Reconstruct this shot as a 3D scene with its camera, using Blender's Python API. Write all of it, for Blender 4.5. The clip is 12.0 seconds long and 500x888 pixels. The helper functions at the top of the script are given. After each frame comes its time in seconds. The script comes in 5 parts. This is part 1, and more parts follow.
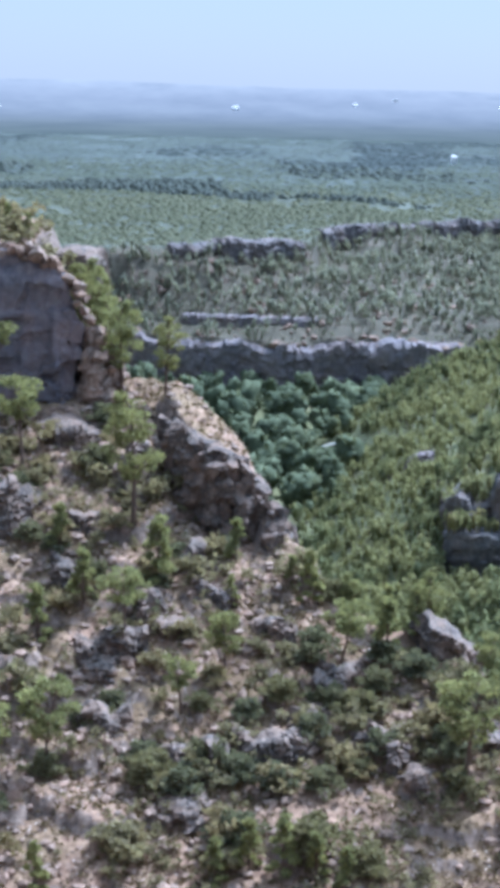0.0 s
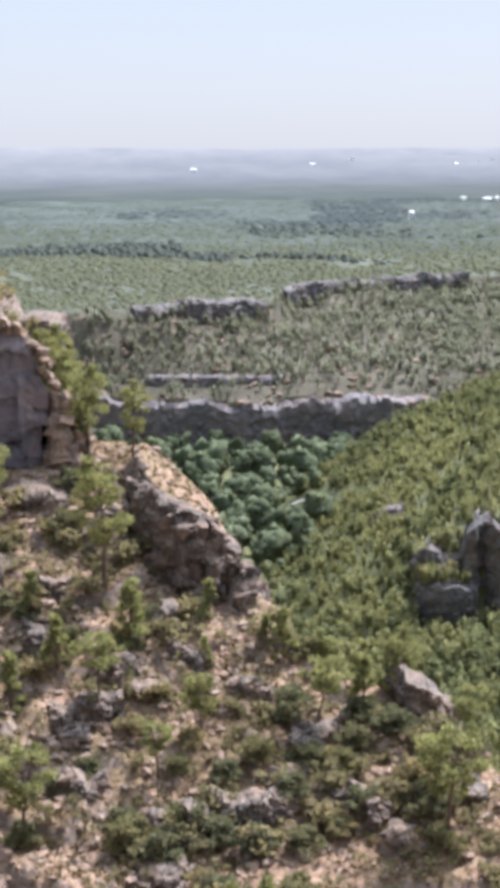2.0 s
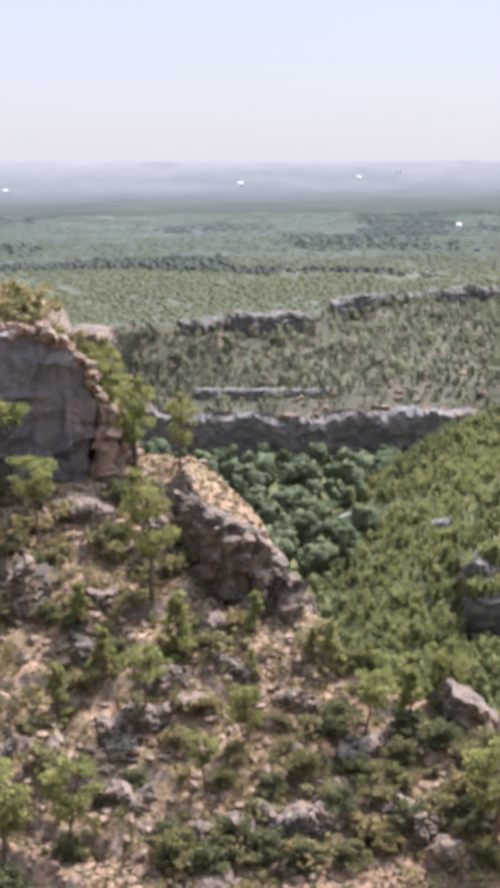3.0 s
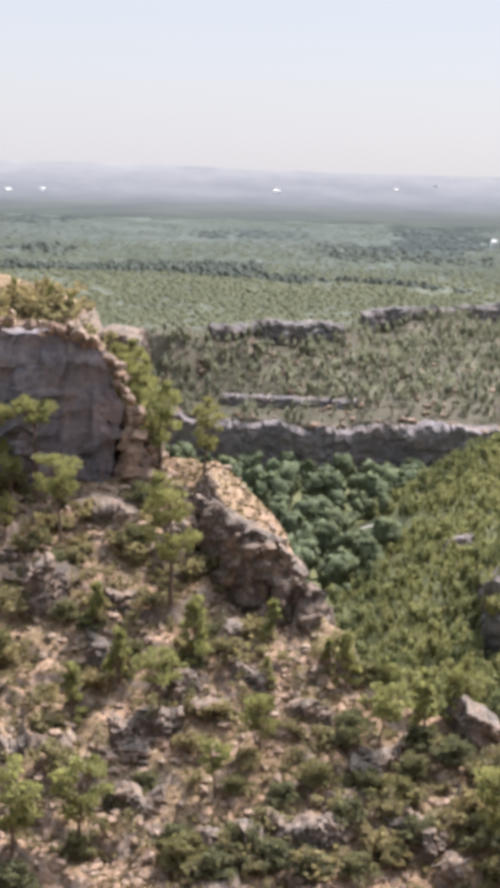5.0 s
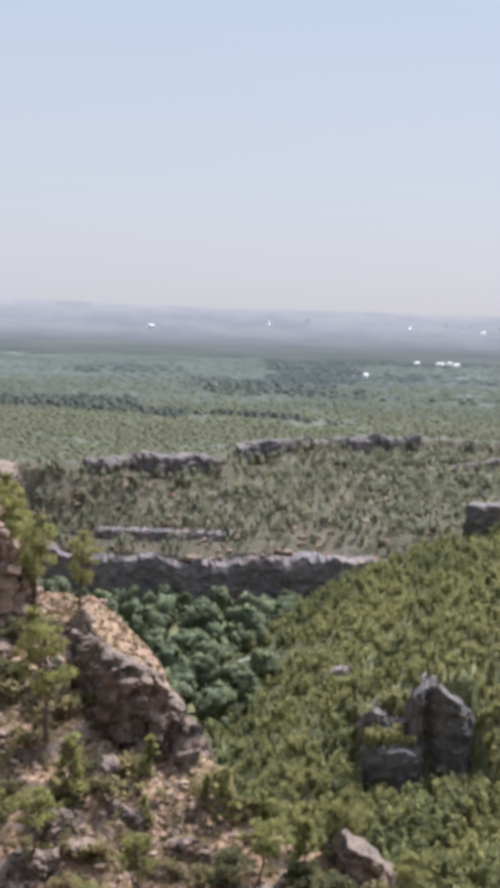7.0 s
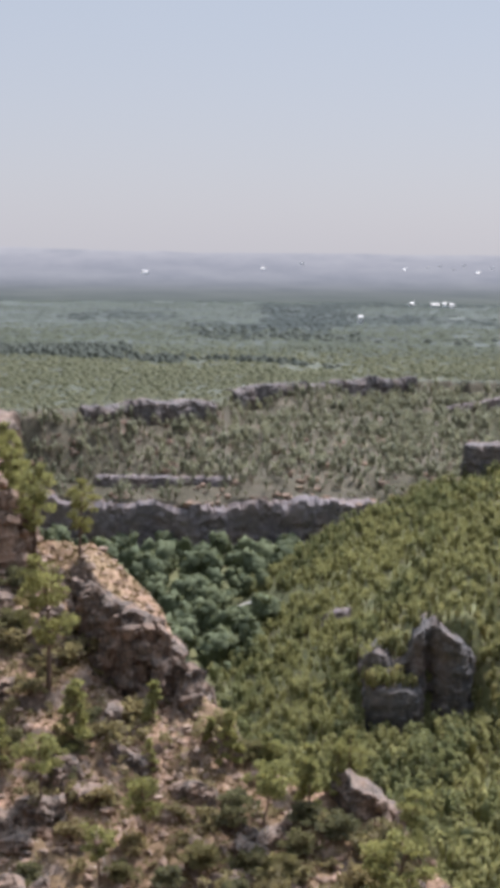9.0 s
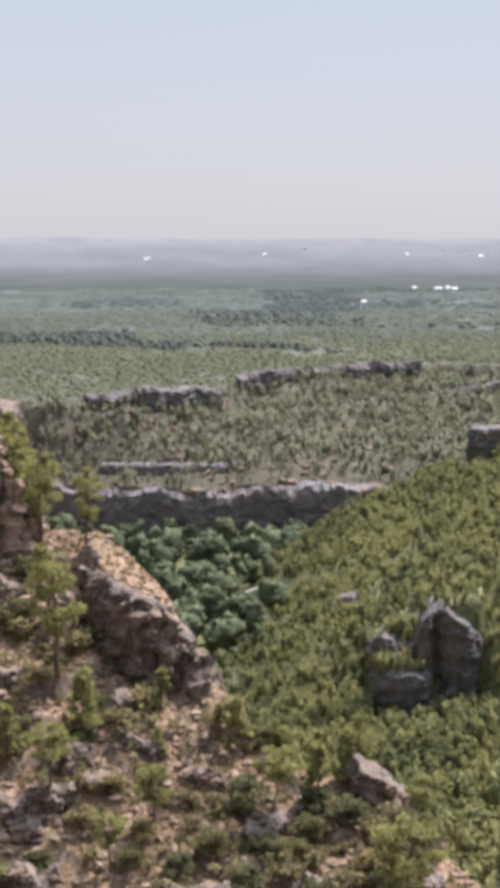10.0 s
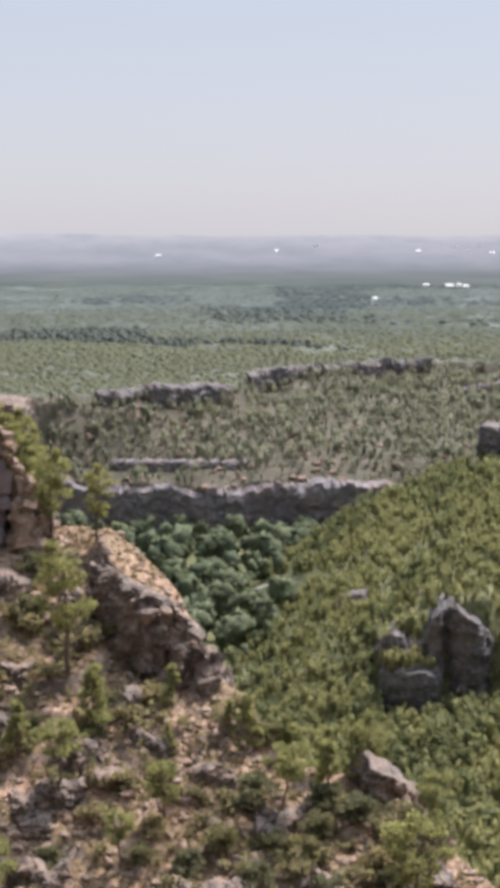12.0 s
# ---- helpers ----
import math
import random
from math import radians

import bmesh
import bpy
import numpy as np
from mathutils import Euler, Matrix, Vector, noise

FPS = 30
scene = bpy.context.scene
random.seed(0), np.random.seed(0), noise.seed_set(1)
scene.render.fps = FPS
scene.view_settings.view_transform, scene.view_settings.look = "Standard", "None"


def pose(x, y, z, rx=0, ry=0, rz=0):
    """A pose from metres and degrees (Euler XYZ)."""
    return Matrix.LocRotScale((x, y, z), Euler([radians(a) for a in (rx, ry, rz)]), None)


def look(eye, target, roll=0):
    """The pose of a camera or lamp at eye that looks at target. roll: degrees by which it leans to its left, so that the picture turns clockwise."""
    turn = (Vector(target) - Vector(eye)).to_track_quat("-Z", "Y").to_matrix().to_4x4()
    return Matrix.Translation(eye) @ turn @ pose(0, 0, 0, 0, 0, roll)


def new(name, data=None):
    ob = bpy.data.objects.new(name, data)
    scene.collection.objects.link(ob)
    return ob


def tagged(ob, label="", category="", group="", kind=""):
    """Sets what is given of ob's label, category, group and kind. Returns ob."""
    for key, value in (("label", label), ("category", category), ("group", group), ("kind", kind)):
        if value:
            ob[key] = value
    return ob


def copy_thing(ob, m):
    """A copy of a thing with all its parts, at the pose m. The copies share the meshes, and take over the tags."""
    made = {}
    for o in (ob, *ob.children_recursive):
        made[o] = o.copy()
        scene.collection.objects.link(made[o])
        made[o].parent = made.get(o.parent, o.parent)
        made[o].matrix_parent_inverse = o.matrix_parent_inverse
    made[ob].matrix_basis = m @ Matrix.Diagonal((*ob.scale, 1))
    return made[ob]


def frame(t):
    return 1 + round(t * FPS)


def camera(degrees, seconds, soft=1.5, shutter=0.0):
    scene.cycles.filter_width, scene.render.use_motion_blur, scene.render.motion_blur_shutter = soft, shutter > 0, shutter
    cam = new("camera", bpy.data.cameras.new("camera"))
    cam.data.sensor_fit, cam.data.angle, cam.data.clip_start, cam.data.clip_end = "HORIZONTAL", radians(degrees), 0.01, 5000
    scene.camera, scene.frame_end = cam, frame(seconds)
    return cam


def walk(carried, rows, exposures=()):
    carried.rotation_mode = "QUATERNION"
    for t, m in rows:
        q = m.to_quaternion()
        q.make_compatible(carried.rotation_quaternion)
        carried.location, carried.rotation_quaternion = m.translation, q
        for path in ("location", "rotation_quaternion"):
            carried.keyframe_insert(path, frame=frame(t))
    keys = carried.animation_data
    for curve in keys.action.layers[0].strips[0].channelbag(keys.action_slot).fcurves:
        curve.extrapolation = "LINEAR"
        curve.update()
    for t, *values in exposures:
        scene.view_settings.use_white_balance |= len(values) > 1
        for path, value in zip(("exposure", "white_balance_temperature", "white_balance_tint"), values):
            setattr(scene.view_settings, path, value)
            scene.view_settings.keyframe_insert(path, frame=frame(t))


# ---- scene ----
EYE = 160.0
cam = camera(18.0, 12.0, soft=6.6)
# seconds, yaw, pitch, roll: the camera turns where it stands, at a lookout's edge
ROWS = [
    (0.0, 3.068, -12.756, 1.268),
    (0.5, 7.180, -11.243, 0.710),
    (1.0, 4.595, -11.592, -0.464),
    (1.5, 3.508, -12.137, -1.255),
    (2.0, 1.900, -10.601, -0.438),
    (2.5, 2.329, -10.292, -0.408),
    (3.0, 3.621, -10.111, -0.715),
    (3.2, 4.269, -10.155, 0.011),
    (4.8, 4.505, -10.358, 1.547),
    (5.0, 4.557, -9.857, 1.658),
    (5.5, 2.589, -9.953, 0.531),
    (6.0, 1.724, -9.132, 1.249),
    (6.5, 0.875, -5.356, 2.532),
    (7.0, 0.158, -4.920, 1.713),
    (9.0, 0.004, -6.924, 0.538),
    (9.5, 0.152, -7.741, -0.352),
    (10.0, 0.177, -7.423, -0.229),
    (10.5, -0.000, -7.339, 0.000),
    (11.0, -0.058, -7.188, -0.089),
    (11.5, 0.060, -7.183, 0.093),
    (12.0, 0.568, -7.538, -0.144),
]
walk(cam, [(t, pose(0, 0, EYE, 90 + pitch, 0, yaw) @ pose(0, 0, 0, 0, 0, roll)) for t, yaw, pitch, roll in ROWS],
     [(0.0, 0.96, 4750, 10), (0.5, 0.76, 5050, 9), (1.0, 0.77, 5250, 10), (1.5, 0.97, 5600, 12), (2.5, 1.13, 5950, 15), (5.0, 1.10, 6350, 15),
      (5.5, 1.11, 6350, 15), (6.0, 1.10, 6400, 15), (6.5, 1.00, 6150, 17), (7.0, 0.82, 6050, 16), (9.0, 0.66, 6150, 17), (10.0, 0.84, 6250, 17), (12.0, 0.84, 6250, 17)])

# ---- light ----
SUN_AZ, SUN_EL = 38.0, 56.0
world = bpy.data.worlds.new("sky")
scene.world = world
world.use_nodes = True
wn = world.node_tree.nodes
wn.clear()
sky = wn.new("ShaderNodeTexSky")
sky.sky_type, sky.sun_disc = "NISHITA", False
sky.sun_elevation, sky.sun_rotation = radians(SUN_EL), radians(SUN_AZ)
sky.altitude, sky.air_density, sky.dust_density, sky.ozone_density = 200, 1.0, 1.6, 2.0
bg = wn.new("ShaderNodeBackground")
bg.inputs["Strength"].default_value = 0.062
wout = wn.new("ShaderNodeOutputWorld")
haze = wn.new("ShaderNodeMix")
haze.data_type = "RGBA"
haze.inputs[0].default_value = 0.8
world.node_tree.links.new(sky.outputs[0], haze.inputs[6])
# a hazy sky brightens smoothly towards the sun
sa, se = radians(SUN_AZ), radians(SUN_EL)
way = wn.new("ShaderNodeTexCoord")
# the haze is warm and white low down, bluer higher up
high_up = wn.new("ShaderNodeSeparateXYZ")
veil = wn.new("ShaderNodeValToRGB")
veil.color_ramp.elements[0].position, veil.color_ramp.elements[0].color = 0.0, (0.642, 0.640, 0.652, 1)
veil.color_ramp.elements[1].position, veil.color_ramp.elements[1].color = 0.22, (0.545, 0.622, 0.675, 1)
dense = wn.new("ShaderNodeVectorMath")
dense.operation = "SCALE"
dense.inputs["Scale"].default_value = 10.0
world.node_tree.links.new(way.outputs["Generated"], high_up.inputs[0])
world.node_tree.links.new(high_up.outputs[2], veil.inputs[0])
world.node_tree.links.new(veil.outputs[0], dense.inputs[0])
world.node_tree.links.new(dense.outputs[0], haze.inputs[7])
toward = wn.new("ShaderNodeVectorMath")
toward.operation = "DOT_PRODUCT"
toward.inputs[1].default_value = (math.sin(sa) * math.cos(se), math.cos(sa) * math.cos(se), math.sin(se))
aureole = wn.new("ShaderNodeMapRange")
aureole.interpolation_type = "SMOOTHSTEP"
aureole.inputs["From Min"].default_value, aureole.inputs["From Max"].default_value = 0.62, 1.0
aureole.inputs["To Min"].default_value, aureole.inputs["To Max"].default_value = 1.0, 7.0
glow = wn.new("ShaderNodeVectorMath")
glow.operation = "SCALE"
world.node_tree.links.new(way.outputs["Generated"], toward.inputs[0])
world.node_tree.links.new(toward.outputs["Value"], aureole.inputs[0])
world.node_tree.links.new(haze.outputs[2], glow.inputs[0])
world.node_tree.links.new(aureole.outputs[0], glow.inputs["Scale"])
world.node_tree.links.new(glow.outputs[0], bg.inputs[0])
world.node_tree.links.new(bg.outputs[0], wout.inputs[0])

sun = new("sun", bpy.data.lights.new("sun", "SUN"))
sun.data.energy, sun.data.angle, sun.data.color = 5.0, radians(2.5), (1.0, 0.945, 0.87)
sun.matrix_world = look((0, 0, 0), (-math.sin(sa) * math.cos(se), -math.cos(sa) * math.cos(se), -math.sin(se)))
sun.location = (0, 0, 400)


# ---- noise on arrays ----
def hash01(i, j, k):
    h = (i * 374761393 + j * 668265263 + k * 2147483647 + 1013904223) & 0xFFFFFFFF
    h = ((h ^ (h >> 13)) * 1274126177) & 0xFFFFFFFF
    return ((h ^ (h >> 16)) & 0xFFFF) / 65535.0


def vnoise(x, y, z=0.0):
    """Smooth value noise, -1 to 1, of arrays."""
    x, y, z = np.broadcast_arrays(np.asarray(x, float), np.asarray(y, float), np.asarray(z, float))
    i, j, k = (np.floor(a).astype(np.int64) for a in (x, y, z))
    u, v, w = x - i, y - j, z - k
    u, v, w = (a * a * (3 - 2 * a) for a in (u, v, w))
    out = 0
    for di, fu in ((0, 1 - u), (1, u)):
        for dj, fv in ((0, 1 - v), (1, v)):
            for dk, fw in ((0, 1 - w), (1, w)):
                out = out + fu * fv * fw * hash01(i + di, j + dj, k + dk)
    return out * 2 - 1


def fbm(x, y, z=0.0, octaves=4):
    out, amp = 0, 1.0
    for o in range(octaves):
        out = out + amp * vnoise(np.asarray(x) * 2 ** o + 17 * o, np.asarray(y) * 2 ** o - 9 * o, np.asarray(z) * 2 ** o + 5 * o)
        amp *= 0.5
    return out / 1.9


def step(a, lo, hi):
    t = np.clip((np.asarray(a, float) - lo) / (hi - lo), 0, 1)
    return t * t * (3 - 2 * t)


# ---- the lie of the land ----
def edge_of_slope(x):
    """Where the near slope ends and the canyon begins: y at x."""
    return np.interp(x, [-60, -28, -24, -20.5, -16.1, -13.2, -11, -7.8, -5.8, -1.5, 0.8, 5.9, 9.0, 11.3, 14.0, 17.4, 40, 80],
                     [176, 166, 157, 154.5, 152.5, 149, 146, 140.5, 133, 126, 121.5, 119, 116, 115, 111, 106, 82, 40]) + 0.8 * vnoise(x * 0.4, 3.3)


def scarp_of_ledge(x):
    return np.interp(x, [-17, -15, -13.5, -11.8, -9.9, -8.0, -6.2, -5.4, -4.6], [147, 142, 138.0, 135.5, 134.4, 133.4, 133.0, 134, 137]) + 0.6 * vnoise(np.asarray(x) / 1.5, 6.6)


def bare_shelf(x, y):
    """The saddle and the ledge's top, where almost nothing grows."""
    return (x > -24) & (x < -5.6) & (y > np.maximum(scarp_of_ledge(x) - 0.5, 146 - 1.2 * (x + 24)))


def rim_of_plain(x):
    return np.interp(x, [-400, -150, -77, -15, -9, 52, 94, 160, 500], [700, 735, 766, 800, 856, 924, 950, 958, 900]) + 7 * vnoise(x / 19, 8.1) + 3 * vnoise(x / 6, 2.1)


def foot_of_wall(x):
    return 694 + 9 * vnoise(x / 30, 1.7) + 4 * vnoise(x / 9, 4.4) + 0.0006 * x * x


def canyon(x, y):
    floor = 20 + 6 * step(y, 600, 690) + 1.5 * vnoise(x / 14, y / 14)
    w = y - foot_of_wall(x)
    rim = rim_of_plain(x)
    z = floor + 22.6 * step(w, 0, 4)
    z = z + 4.6 * step(w, 4, 20) + 2.8 * step(w, 21, 23.5)
    z = z + 18.5 * np.clip((w - 24) / np.maximum(rim - 8 - foot_of_wall(x) - 24, 10), 0, 1)
    z = np.where(w > 24, z + 1.2 * vnoise(x / 11, y / 11), z)
    scree = np.clip(1 + 7 * vnoise(x / 21, 14.0) + 3 * vnoise(x / 7, 15.0) + 9 * step(-x, 80, 100) + 9 * step(np.abs(x + 14), 14, 2), 0, 17)
    z = z + scree * step(y - rim, -42, -7)
    top = 85 + 1.2 * vnoise(x / 60, y / 60) - 1.5 * step(y, 1200, 2500)
    z = z + (top - z) * step(y - rim, -5, 0)
    # the green spur that comes in from the east
    rise = 62 * (1 - np.exp(-np.maximum(x + 4, 0) * 0.98 / 62)) * 1.12
    ease = 45 * (1 - step(x, 27, 33)) + 45 * step(x, 60.5, 65)
    g = 0.30 + 0.10 * step(y, 320, 392) + 0.60 * step((y - 406 + ease) / (8 + 2 * ease), 0, 1)
    g = g * (1 - step(y, 602, 668)) * step(y, 190, 330)
    spur = 20 + rise * g + 2.2 * fbm(x / 16, y / 22) * step(x, 0, 25)
    return np.maximum(z, spur)


def ground_z(x, y):
    x, y = np.asarray(x, float), np.asarray(y, float)
    slope = 109.5 + 0.37 * (y - 93) - 0.055 * np.clip(x + 4, 0, 40)
    slope = slope + 1.3 * fbm(x / 8, y / 8, 0.5) + 0.42 * fbm(x / 1.9, y / 1.9, 2.5, 3) + 0.20 * fbm(x / 0.6, y / 0.6, 4.5, 2)
    # ledges that run along the slope
    for high, size, strength in ((2.6, 6.0, 0.72), (1.0, 2.4, 0.5)):
        led = slope / high + 0.9 * vnoise(x / size, y / size, 7.7) + 0.4 * vnoise(x / (0.4 * size), y / (0.4 * size), 3.7)
        part_way = led - np.floor(led)
        broken = np.clip(0.42 + 0.9 * vnoise(x / (1.4 * size), y / (1.4 * size), 11.7), 0, 1)
        slope = slope + strength * high * broken * (step(part_way, 0.32, 0.62) - part_way) * step(y, 80, 92)
    # the rock ledge at the slope's edge: a shelf that falls to the east, behind a scarp with a hollow before it
    scarp = scarp_of_ledge(x)
    wide = step(x, -17.8, -15.0) * (1 - step(x, -6.6, -5.6))
    shelf = np.interp(x, [-18, -16, -13.2, -11, -9.3, -7.8, -6.5], [132.8, 131.8, 130.5, 129.4, 128.6, 127.5, 126.6]) + 0.35 * fbm(x / 2.2, y / 2.2, 8.5, 4) + 0.03 * (y - 140)
    slope = slope - wide * 2.0 * step(y - scarp, -9, -1)
    slope = slope + wide * step(y - scarp, 0, 1.0) * (shelf - slope)
    # the hill on the west, above its cliff
    west = step(-x, 27.0, 30.5)
    face = step(y + 1.2 * vnoise(x / 4, 5.5), 149.5, 152.5)
    hill_top = 144.0 + 0.31 * np.clip(-x - 25, 0, 60) * step(y, 151, 164) - 0.22 * np.clip(y - 163, 0, 40) + 0.6 * fbm(x / 4, y / 4, 1.1) + 0.25 * fbm(x, y, 1.1, 2)
    slope = slope + (hill_top - slope) * west * face
    lookout = 158.4 - 1.05 * np.clip(y - 2 + 0.004 * x * x, 0, None) + 0.3 * vnoise(x / 5, y / 5)
    near = np.maximum(slope, lookout)
    s = y - edge_of_slope(x)
    near = near - 0.37 * np.clip(s, 0, None) - 1.5 * np.clip(s, 0, None) ** 1.05
    return np.maximum(near, canyon(x, y))


# ---- materials ----
def material(name):
    m = bpy.data.materials.new(name)
    m.use_nodes = True
    nt = m.node_tree
    return m, nt, nt.nodes, nt.links, nt.nodes["Principled BSDF"]


def tex_noise(nt, scale, detail=4.0, rough=0.55, coords=None):
    n = nt.nodes.new("ShaderNodeTexNoise")
    n.inputs["Scale"].default_value, n.inputs["Detail"].default_value, n.inputs["Roughness"].default_value = scale, detail, rough
    if coords is not None:
        nt.links.new(coords, n.inputs["Vector"])
    return n.outputs[0]


def ramp(nt, fac, stops):
    r = nt.nodes.new("ShaderNodeValToRGB")
    while len(r.color_ramp.elements) < len(stops):
        r.color_ramp.elements.new(0.5)
    for e, (p, c) in zip(r.color_ramp.elements, stops):
        e.position, e.color = p, (*c, 1)
    nt.links.new(fac, r.inputs[0])
    return r.outputs[0]


def mixed(nt, fac, a, b, mode="MIX"):
    m = nt.nodes.new("ShaderNodeMix")
    m.data_type, m.blend_type = "RGBA", mode
    for sock, v in ((m.inputs[0], fac), (m.inputs[6], a), (m.inputs[7], b)):
        if isinstance(v, (int, float)):
            sock.default_value = v
        elif isinstance(v, tuple):
            sock.default_value = (*v, 1)
        else:
            nt.links.new(v, sock)
    return m.outputs[2]


def bumped(nt, height, bsdf, strength, distance):
    b = nt.nodes.new("ShaderNodeBump")
    b.inputs["Strength"].default_value, b.inputs["Distance"].default_value = strength, distance
    nt.links.new(height, b.inputs["Height"])
    nt.links.new(b.outputs[0], bsdf.inputs["Normal"])


def world_place(nt):
    return nt.nodes.new("ShaderNodeNewGeometry").outputs["Position"]


def stretched(nt, coords, s):
    m = nt.nodes.new("ShaderNodeMapping")
    m.inputs["Scale"].default_value = s
    nt.links.new(coords, m.inputs["Vector"])
    return m.outputs[0]


def rock_material(name, dark, mid, light, warm, size):
    m, nt, nodes, links, bsdf = material(name)
    pos = world_place(nt)
    big = tex_noise(nt, 0.35 / size, 5, 0.6, pos)
    fine = tex_noise(nt, 2.2 / size, 6, 0.65, pos)
    base = ramp(nt, fine, [(0.28, dark), (0.5, mid), (0.72, light)])
    stain = ramp(nt, big, [(0.42, (0, 0, 0)), (0.62, (1, 1, 1))])
    base = mixed(nt, stain, base, mixed(nt, 0.6, base, warm))
    # streaks run down the faces, beds run along them
    streak = tex_noise(nt, 1.0, 4, 0.6, stretched(nt, pos, (0.9 / size, 0.9 / size, 0.10 / size)))
    base = mixed(nt, ramp(nt, streak, [(0.45, (0, 0, 0)), (0.68, (0.6, 0.6, 0.6))]), base, dark)
    links.new(base, bsdf.inputs["Base Color"])
    bsdf.inputs["Roughness"].default_value = 0.92
    bsdf.inputs["Specular IOR Level"].default_value = 0.2
    bumped(nt, fine, bsdf, 0.8, 0.25 * size)
    return m


def leaf_material(name, dark, light, through_share, spread, dry=(0.16, 0.13, 0.035), dry_amount=0.25, grain=2.5):
    m, nt, nodes, links, bsdf = material(name)
    nodes.remove(bsdf)
    geo = nodes.new("ShaderNodeNewGeometry")
    info = nodes.new("ShaderNodeObjectInfo")
    col = ramp(nt, geo.outputs["Random Per Island"], [(0.05, dark), (0.95, light)])
    patch = tex_noise(nt, spread, 2, 0.5, geo.outputs["Position"])
    col = mixed(nt, ramp(nt, patch, [(0.35, (0, 0, 0)), (0.7, (1, 1, 1))]), mixed(nt, 0.6, col, dark), col)
    mottle = tex_noise(nt, grain, 3, 0.6, geo.outputs["Position"])
    col = mixed(nt, 1.0, col, ramp(nt, mottle, [(0.34, (0.74, 0.76, 0.74)), (0.5, (0.95, 0.95, 0.95)), (0.66, (1.15, 1.12, 1.06))]), "MULTIPLY")
    dryness = ramp(nt, info.outputs["Random"], [(0.45, (0, 0, 0)), (1.0, (dry_amount,) * 3)])
    col = mixed(nt, dryness, col, dry)
    d, t, mix = nodes.new("ShaderNodeBsdfDiffuse"), nodes.new("ShaderNodeBsdfTranslucent"), nodes.new("ShaderNodeMixShader")
    mix.inputs[0].default_value = through_share
    links.new(col, d.inputs[0])
    relief = nodes.new("ShaderNodeBump")
    relief.inputs["Strength"].default_value, relief.inputs["Distance"].default_value = 0.45, 0.4 / grain
    links.new(tex_noise(nt, 1.7 * grain, 3, 0.6, geo.outputs["Position"]), relief.inputs["Height"])
    links.new(relief.outputs[0], d.inputs["Normal"])
    links.new(mixed(nt, 0.25, col, (0.27, 0.26, 0.06)), t.inputs[0])
    links.new(d.outputs[0], mix.inputs[1])
    links.new(t.outputs[0], mix.inputs[2])
    links.new(mix.outputs[0], nodes["Material Output"].inputs[0])
    return m


def soil_material():
    m, nt, nodes, links, bsdf = material("stony_soil")
    pos = world_place(nt)
    big = tex_noise(nt, 0.16, 4, 0.6, pos)
    fine = tex_noise(nt, 1.6, 6, 0.7, pos)
    pebble = nodes.new("ShaderNodeTexVoronoi")
    pebble.inputs["Scale"].default_value = 2.4
    links.new(pos, pebble.inputs["Vector"])
    earth = ramp(nt, fine, [(0.3, (0.10, 0.060, 0.045)), (0.5, (0.245, 0.158, 0.108)), (0.72, (0.365, 0.255, 0.178))])
    grass = ramp(nt, fine, [(0.3, (0.08, 0.056, 0.036)), (0.6, (0.212, 0.150, 0.086)), (0.8, (0.33, 0.240, 0.142))])
    col = mixed(nt, ramp(nt, big, [(0.44, (0, 0, 0)), (0.6, (0.85, 0.85, 0.85))]), earth, grass)
    stone = ramp(nt, pebble.outputs["Distance"], [(0.10, (1, 1, 1)), (0.30, (0, 0, 0))])
    col = mixed(nt, mixed(nt, 1.0, stone, ramp(nt, tex_noise(nt, 0.5, 3, 0.5, pos), [(0.48, (0, 0, 0)), (0.6, (1, 1, 1))]), "MULTIPLY"), col, (0.50, 0.42, 0.36))
    # bare rock shows where the ground is steep
    sep = nodes.new("ShaderNodeSeparateXYZ")
    links.new(nodes.new("ShaderNodeNewGeometry").outputs["True Normal"], sep.inputs[0])
    bare = ramp(nt, sep.outputs[2], [(0.55, (1, 1, 1)), (0.74, (0, 0, 0))])
    rock = ramp(nt, fine, [(0.3, (0.075, 0.062, 0.056)), (0.5, (0.19, 0.142, 0.115)), (0.72, (0.34, 0.262, 0.21))])
    col = mixed(nt, bare, col, rock)
    links.new(col, bsdf.inputs["Base Color"])
    bsdf.inputs["Roughness"].default_value = 0.95
    bsdf.inputs["Specular IOR Level"].default_value = 0.1
    bumped(nt, fine, bsdf, 1.0, 0.25)
    return m


def litter_material(name, low, high, stone_low, stone_high):
    m, nt, nodes, links, bsdf = material(name)
    pos = world_place(nt)
    a = tex_noise(nt, 0.06, 4, 0.6, pos)
    b = tex_noise(nt, 0.5, 5, 0.65, pos)
    green = ramp(nt, b, [(0.3, low), (0.7, high)])
    stony = ramp(nt, b, [(0.3, stone_low), (0.7, stone_high)])
    links.new(mixed(nt, ramp(nt, a, [(0.53, (0, 0, 0)), (0.66, (1, 1, 1))]), green, stony), bsdf.inputs["Base Color"])
    bsdf.inputs["Roughness"].default_value = 0.9
    bsdf.inputs["Specular IOR Level"].default_value = 0.2
    bumped(nt, b, bsdf, 0.8, 0.6)
    return m


